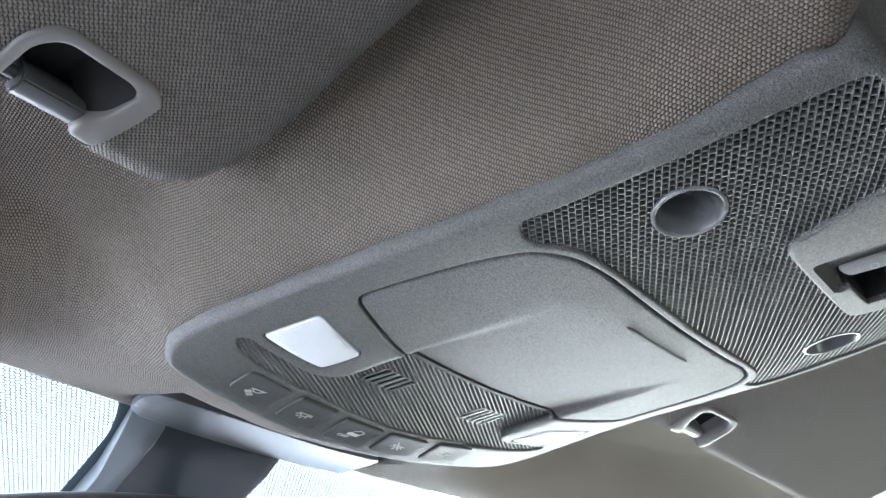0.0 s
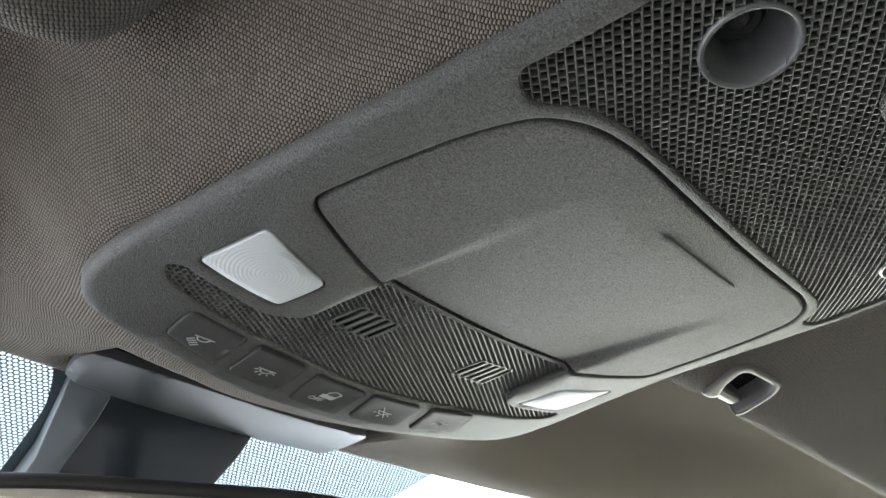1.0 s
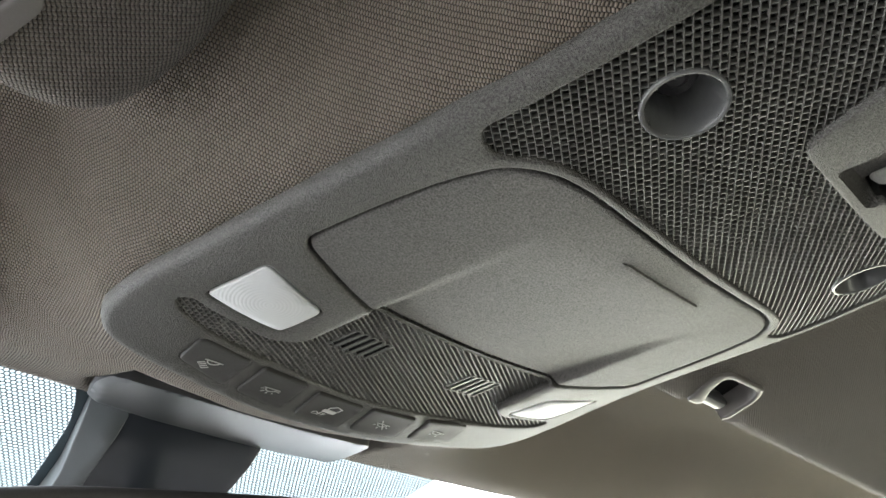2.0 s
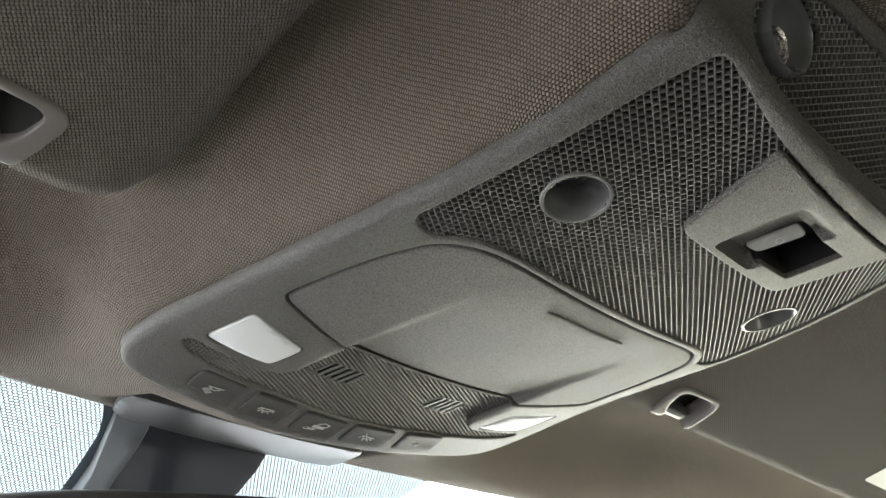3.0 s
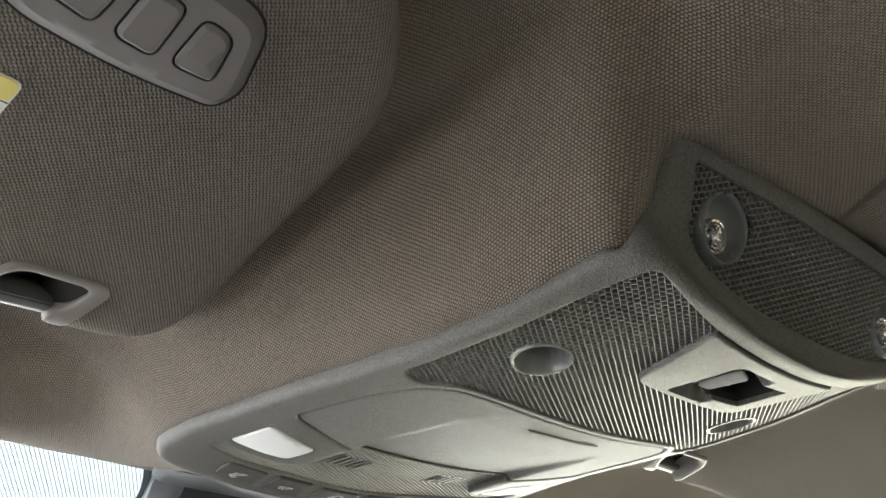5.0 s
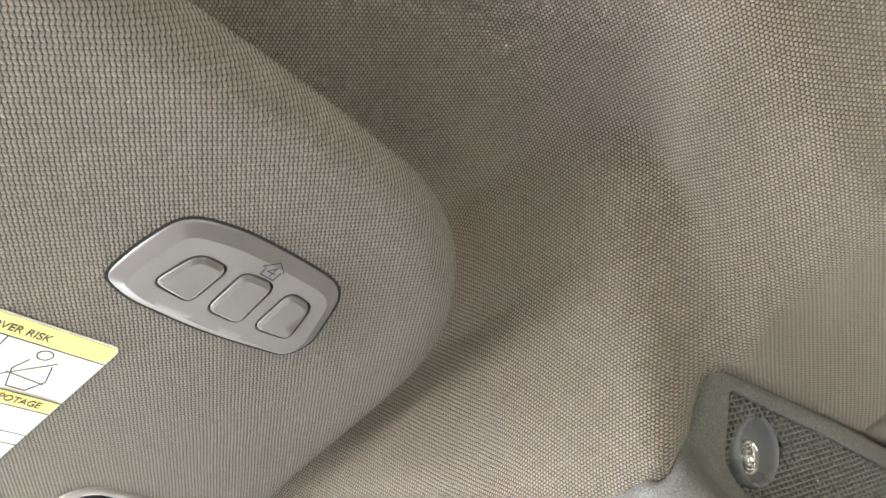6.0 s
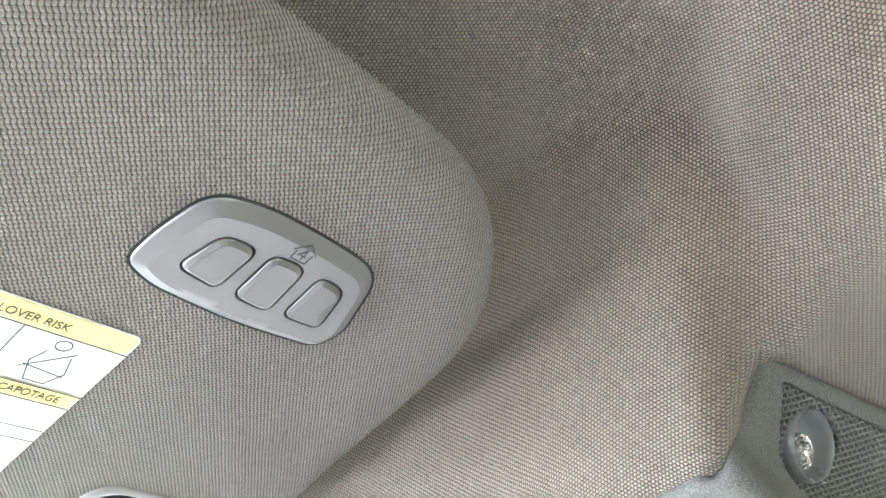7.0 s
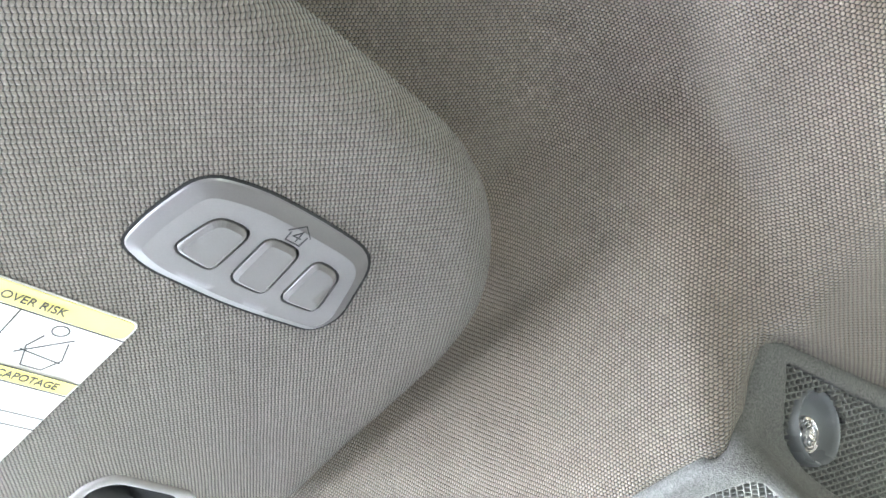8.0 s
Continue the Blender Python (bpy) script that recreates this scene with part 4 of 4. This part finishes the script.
def visor(m, label):
    """A stowed visor with its clip frame and the pin it hangs by."""
    v = thing("sun_visor", label, "sun visor", "pair of sun visors")
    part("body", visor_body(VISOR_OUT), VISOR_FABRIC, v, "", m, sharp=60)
    frame_part = part("clip_frame", sheet(CLIP_FRAME, [], lambda a, b: -0.0014 + edge_roll(b), 0.0022, rim=0.0016, depth=0.0125), GREY, v, "grey plastic clip frame", m)
    # black, not the frame's grey: the clip's inner shade is put into the colour
    part("clip_wall", clip_wall(), BLACK, frame_part, "", m)
    pin = revolve([(0, 0), (0.0016, 0.0002), (0.0018, 0.001), (0.0018, 0.027), (0.0014, 0.0278), (0, 0.028)], 14)
    part("pin", moved(pin, m @ Matrix.Translation((0.0215, 0.1278, 0.0062)) @ Matrix.Rotation(math.pi / 2, 4, "Y")), DARK, v, "dark plastic pin across the clip frame")
    part("clip_floor", sheet(ccw(mm((18.6, 136), (18.6, 105.5), (54, 105.5), (52, 136))), [], lambda a, b: 0.0127, 0.012, rim=0, depth=0.001), BLACK, v, "", m)
    return v


left = visor(VISOR, "stowed grey knit-covered sun visor with remote keys and warning label")
MIRROR_X = Matrix.Diagonal((-1, 1, 1, 1))
right = visor(MIRROR_X @ VISOR @ Matrix.Translation((0.0, 0.0, 0.012)), "grey knit-covered sun visor stowed against the headliner, with a white label")
for ob in right.children:
    ob.data.flip_normals()


def hook(m):
    """The roof hook that holds the visor's pin."""
    h = thing("visor_hook", "dark grey plastic hook on the headliner gripping the visor pin", "hook", "visor hooks")
    prof = [(0.0, 0.0032), (0.0008, 0.0006), (0.0030, -0.0002), (0.0064, 0.0006), (0.0082, 0.0022), (0.0076, 0.0046), (0.0050, 0.0046), (0.0046, 0.0072), (0.0090, 0.0096), (0.0140, 0.0150), (0.0150, 0.0230), (0.0095, 0.0230), (0.0070, 0.0150), (0.0016, 0.0096)]
    bm = bmesh.new()
    a = [bm.verts.new((-0.0092, y, z)) for y, z in prof]
    b = [bm.verts.new((0.0092, y, z)) for y, z in prof]
    bm.faces.new(a)
    bm.faces.new(b[::-1])
    for i in range(len(a)):
        j = (i + 1) % len(a)
        bm.faces.new((a[i], b[i], b[j], a[j]))
    bmesh.ops.recalc_face_normals(bm, faces=bm.faces)
    bmesh.ops.bevel(bm, geom=[e for e in bm.edges], offset=0.0005, segments=2, affect="EDGES")
    part("hook_body", bm, HOOK, h, "", m @ Matrix.Translation((0.0360, 0.1240, 0.0012)), sharp=50)
    return h


hook(VISOR)
hr = hook(MIRROR_X @ VISOR @ Matrix.Translation((0, 0, 0.012)))
for ob in hr.children:
    ob.data.flip_normals()

# garage remote panel in the driver's visor
REMOTE = ccw(rounded(mm((-30.4, 15.5), (-30.2, 4), (-27, -12.2), (-13, -15.6), (6, -15.4), (25.5, -13.4), (33.9, 10.5), (31, 19), (4, 21.4), (-21, 19.6)), [0.004, 0.012, 0.007, 0.012, 0.02, 0.009, 0.006, 0.006, 0.02, 0.010], 5))
PADS = [ccw(rounded(mm((-21.3, 9.2), (-18.2, -5.2), (-8.2, -5.4), (-8.8, 11)), [0.0034, 0.004, 0.0042, 0.003], 5)),
        ccw(rounded(mm((-3.9, 11.1), (-4.5, -5.9), (5.8, -6.4), (7.5, 11.5)), [0.0034, 0.0032, 0.0042, 0.003], 5)),
        ccw(rounded(mm((11.6, 10.9), (10.6, -6), (20.0, -5), (23.9, 10.2)), [0.0034, 0.0034, 0.0042, 0.003], 5))]



remote = part("remote_panel", sheet(REMOTE, [offset(k, 0.0003) for k in PADS], lambda a, b: -0.0029, 0.004, rim=0.0029, depth=0.008, hole_rim=0.0002, hole_depth=0.003, rim_out=1.35, chamfer=True), PANEL, left, "grey plastic garage remote panel with three keys", VISOR, sharp=12)
for k in PADS:
    part("key", sheet(offset(k, -0.0003), [], lambda a, b: -0.0040 - 0.02 * (a - float(np.mean(k, 0)[0])), 0.004, rim=0.0011, depth=0.006, rim_out=1.1, chamfer=True), KEY, remote, "", VISOR, sharp=8)
    part("key_gap", sheet(offset(k, 0.0008), [], lambda a, b: -0.0002, 0.006, rim=0, depth=0.0004), BLACK, remote, "", VISOR)
HOUSE = [[(-0.0030, 0.0006), (0.0, -0.0026), (0.0034, 0.0002)], [(-0.0021, 0.0006), (-0.0018, 0.0034), (0.0026, 0.0036), (0.0026, 0.0004)], [(0.0008, 0.0028), (0.0006, -0.0006), (-0.0008, 0.0016), (0.0014, 0.0016)]]
part("house_sign", moved(strokes(HOUSE, 0.0003, 0.00015), Matrix.Translation((0.0010, -0.0108, -0.0029))), ENGRAVE, remote, "", VISOR)


part("panel_gap", sheet(offset(REMOTE, 0.0005), [], lambda a, b: -0.0003, 0.006, rim=0, depth=0.0003), BLACK, remote, "", VISOR)


# warning labels
def label_sheet(loop, w, mat, name, parent, m, text=""):
    return part(name, sheet(loop, [], lambda a, b: w, 0.02, rim=0, depth=0.00025), mat, parent, text, m)


def warning_label(parent, m, a_in, sign):
    """A white label with yellow headings; a_in is its inner edge, in metres along the visor."""
    lx = lambda a: a_in - sign * a
    rect = lambda a0, a1, b0, b1, r: ccw(rounded([(lx(a0), b0), (lx(a1), b0), (lx(a1), b1), (lx(a0), b1)], r, 4))
    lab = label_sheet(rect(0, 0.150, 0.0378, 0.1120, 0.003), -0.0004, PAPER, "warning_label", parent, m, "white and yellow paper warning label")
    label_sheet(rect(0.0006, 0.1494, 0.0382, 0.0452, 0.0025), -0.0008, YELLOW, "heading", lab, m)
    label_sheet(rect(0.0006, 0.1494, 0.0666, 0.0722, 0.0005), -0.0008, YELLOW, "heading", lab, m)
    lines = [[(lx(0.0006), b), (lx(0.1494), b)] for b in (0.0454, 0.0664, 0.0724, 0.0843, 0.0898)] + [[(lx(0.0268), 0.0454), (lx(0.0268), 0.0664)]]
    for ln in lines:
        part("rule_line", moved(strokes([ln], 0.0004, 0.0001), Matrix.Translation((0, 0, -0.0009))), PRINT, lab, "", m)
    # plain outlines where the picture stands
    for ln in (arc(lx(0.0153), 0.0486, 0.0020, 0, 360, 16), [(lx(0.0208), 0.0604), (lx(0.0107), 0.0505)], [(lx(0.0200), 0.0588), (lx(0.0092), 0.0603)],
               [(lx(0.0177), 0.0518), (lx(0.0195), 0.0570), (lx(0.0171), 0.0645), (lx(0.0118), 0.0645), (lx(0.0092), 0.0590), (lx(0.0112), 0.0522)]):
        part("outline", moved(strokes([ln], 0.0004, 0.0001), Matrix.Translation((0, 0, -0.0009))), PRINT, lab, "", m)
    bars = [[(lx(0.0038), 0.0476 + 0.0016 * i), (lx(0.0038), 0.0485 + 0.0016 * i)] for i in range(10)]
    bars += [[(lx(0.014), 0.0760), (lx(0.060), 0.0760)], [(lx(0.006), 0.0800), (lx(0.070), 0.0800)], [(lx(0.010), 0.0870), (lx(0.060), 0.0870)], [(lx(0.008), 0.0935), (lx(0.066), 0.0935)]]
    for ln in bars:
        part("print_bar", moved(strokes([ln], 0.0006, 0.0001), Matrix.Translation((0, 0, -0.0009))), INK, lab, "", m)
    return lab


lab = warning_label(left, VISOR, -0.0100, 1)
for text, size, a, b in (("ROLLOVER RISK", 0.0235, -0.0393, 0.0422), ("CAPOTAGE", 0.0160, -0.0226, 0.0695)):
    bm = lettering(text, 0.0040)
    span = max(v.co.x for v in bm.verts) - min(v.co.x for v in bm.verts)
    moved(bm, Matrix.Diagonal((size / span, 1, 1, 1)))
    moved(bm, VISOR @ Matrix.Translation((a, b, -0.0010)) @ FLIP)
    part("heading_letters", bm, PRINT, lab, "")
warning_label(right, MIRROR_X @ VISOR @ Matrix.Translation((0, 0, 0.012)), -0.146, 1)

# ---------------- windshield, shroud and mirror ----------------
GN = Vector((0, 0.5, 0.8660))
GD = Vector((0, 0.8660, -0.5))
G0 = Vector((0, 0.292, 1.164))
GLASS_M = Matrix(((1, GD.x, GN.x, G0.x), (0, GD.y, GN.y, G0.y), (0, GD.z, GN.z, G0.z), (0, 0, 0, 1)))
pane = part("window_1", sheet(mm((-800, 900), (-700, -120), (-500, -80), (-300, -40), (-150, -16), (0, -9), (150, -16), (300, -40), (500, -80), (700, -120), (800, 900)), [], lambda u, v: 0.0, 0.1, rim=0, depth=0.004), GLASS, None, "", GLASS_M)
tagged(pane, "clear windshield glass with a dotted band at the top", "windshield", kind="structure")
pane.visible_shadow = False
FRIT_OUT = ccw(rounded(mm((-168, -19), (-80, -12.5), (0, -10.5), (80, -12.5), (160, -19), (151, 28), (120, 80), (60, 150), (-60, 150), (-120, 80), (-150, 25)), [0.01, 0.01, 0.01, 0.01, 0.01, 0.05, 0.05, 0.03, 0.03, 0.05, 0.05], 6))
bm = sheet(FRIT_OUT, [], lambda u, v: -0.0008, 0.03, rim=0, depth=0.0002)
planar_uv(bm)
frit = part("dotted_band", bm, FRIT, pane, "black ceramic dots printed on the glass", GLASS_M)
frit.visible_shadow = False
part("dark_band", sheet(ccw(rounded(mm((-69, -11), (-62.5, 3), (-58.5, 15), (-55.5, 38), (-53, 62), (-46, 150), (40, 150), (32, -11)), [0.002, 0.01, 0.01, 0.02, 0.02, 0.002, 0.002, 0.002], 4)), [], lambda u, v: -0.0020, 0.03, rim=0, depth=0.0002), BAND, pane, "solid black printed band", GLASS_M)

shroud = thing("mirror_shroud", "dark grey plastic sensor shroud between headliner and windshield", "shroud")
SG0 = Vector((0, 0.285, 1.150))
SH = Matrix(((1, GD.x, GN.x, SG0.x), (0, GD.y, GN.y, SG0.y), (0, GD.z, GN.z, SG0.z), (0, 0, 0, 1)))


TOP = ccw(rounded(mm((-66, 237), (-72.0, 242), (-73, 254), (-67.5, 272.5), (-42, 275), (-5, 274.5), (27, 276), (48, 278), (74.5, 281.5), (74, 270), (69, 250), (64.5, 238), (40, 236.2), (12, 235), (-40, 234.5)), [0.002, 0.002, 0.01, 0.001, 0.02, 0.02, 0.02, 0.02, 0.003, 0.01, 0.01, 0.004, 0.01, 0.02, 0.02], 4))


def cap_face(x, y):
    """Nearly level, arched a little, with one end bevelled upwards."""
    edge = -0.0730 + 0.0055 * min(1.0, max(0.0, (y - 0.254) / 0.018)) + 0.006 * min(1.0, max(0.0, (0.241 - y) / 0.008))
    bevel = max(0.0, 0.0050 - (x - edge))
    return 1.1640 - 0.10 * (y - 0.23) + (0.7 * x * x if x > 0 else 0.25 * x * x) + 0.40 * bevel


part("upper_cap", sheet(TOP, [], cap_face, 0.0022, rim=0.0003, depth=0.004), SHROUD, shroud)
part("gap_cover", sheet(mm((-68, 256), (64, 256), (66, 264), (-68, 264)), [], lambda x, y: 1.1665, 0.02, rim=0, depth=0.022), BLACK, shroud)
LOW = ccw(rounded(mm((-45, -13.5), (26.5, -14.5), (31, 20), (38, 90), (-34, 90), (-41, 30)), 0.003, 3))
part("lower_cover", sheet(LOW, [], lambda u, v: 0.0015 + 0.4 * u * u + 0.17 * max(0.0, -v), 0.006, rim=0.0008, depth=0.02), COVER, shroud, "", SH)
SIDE = ccw(rounded(mm((-62, -12), (-44.6, -13.5), (-40.2, 30), (-33.2, 90), (-45, 90), (-50.5, 36)), 0.003, 3))
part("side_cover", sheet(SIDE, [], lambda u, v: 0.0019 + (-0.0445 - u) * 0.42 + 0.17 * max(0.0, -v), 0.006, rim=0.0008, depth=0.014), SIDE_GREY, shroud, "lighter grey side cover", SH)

mirror = thing("rear_view_mirror", "rear-view mirror in a black housing below the shroud", "mirror")
MM_ = look((-0.012, 0.255, 1.0975), (-0.25, -0.70, 1.0905), 0) @ pose(0, 0, 0, 0, 0, -6)
MIR = ccw(rounded(mm((-122, 26), (-126, 0), (-112, -34), (112, -34), (126, 0), (122, 26), (60, 34), (-60, 34)), [0.012, 0.02, 0.02, 0.02, 0.02, 0.012, 0.03, 0.03], 5))
hm = sheet(MIR, [offset(MIR, -0.006)], lambda u, v: 0.0, 0.006, rim=0.003, depth=0.03, hole_rim=0.0015, hole_depth=0.004)
part("housing", hm, DARK, mirror, "black plastic housing", MM_)
part("back", sheet(offset(MIR, -0.001), [], lambda u, v: 0.02, 0.01, rim=0, depth=0.006), DARK, mirror, "", MM_)
part("mirror_glass", sheet(offset(MIR, -0.0055), [], lambda u, v: 0.0015, 0.02, rim=0, depth=0.003), MIRROR, mirror, "silvered glass", MM_)
stem = revolve([(0.009, 0.0), (0.009, 0.06), (0.012, 0.065), (0.012, 0.07)], 16)
part("stem", moved(stem, look((-0.005, 0.275, 1.100), (-0.005, 0.37, 1.145)) @ Matrix.Rotation(math.pi, 4, "Y")), DARK, mirror)
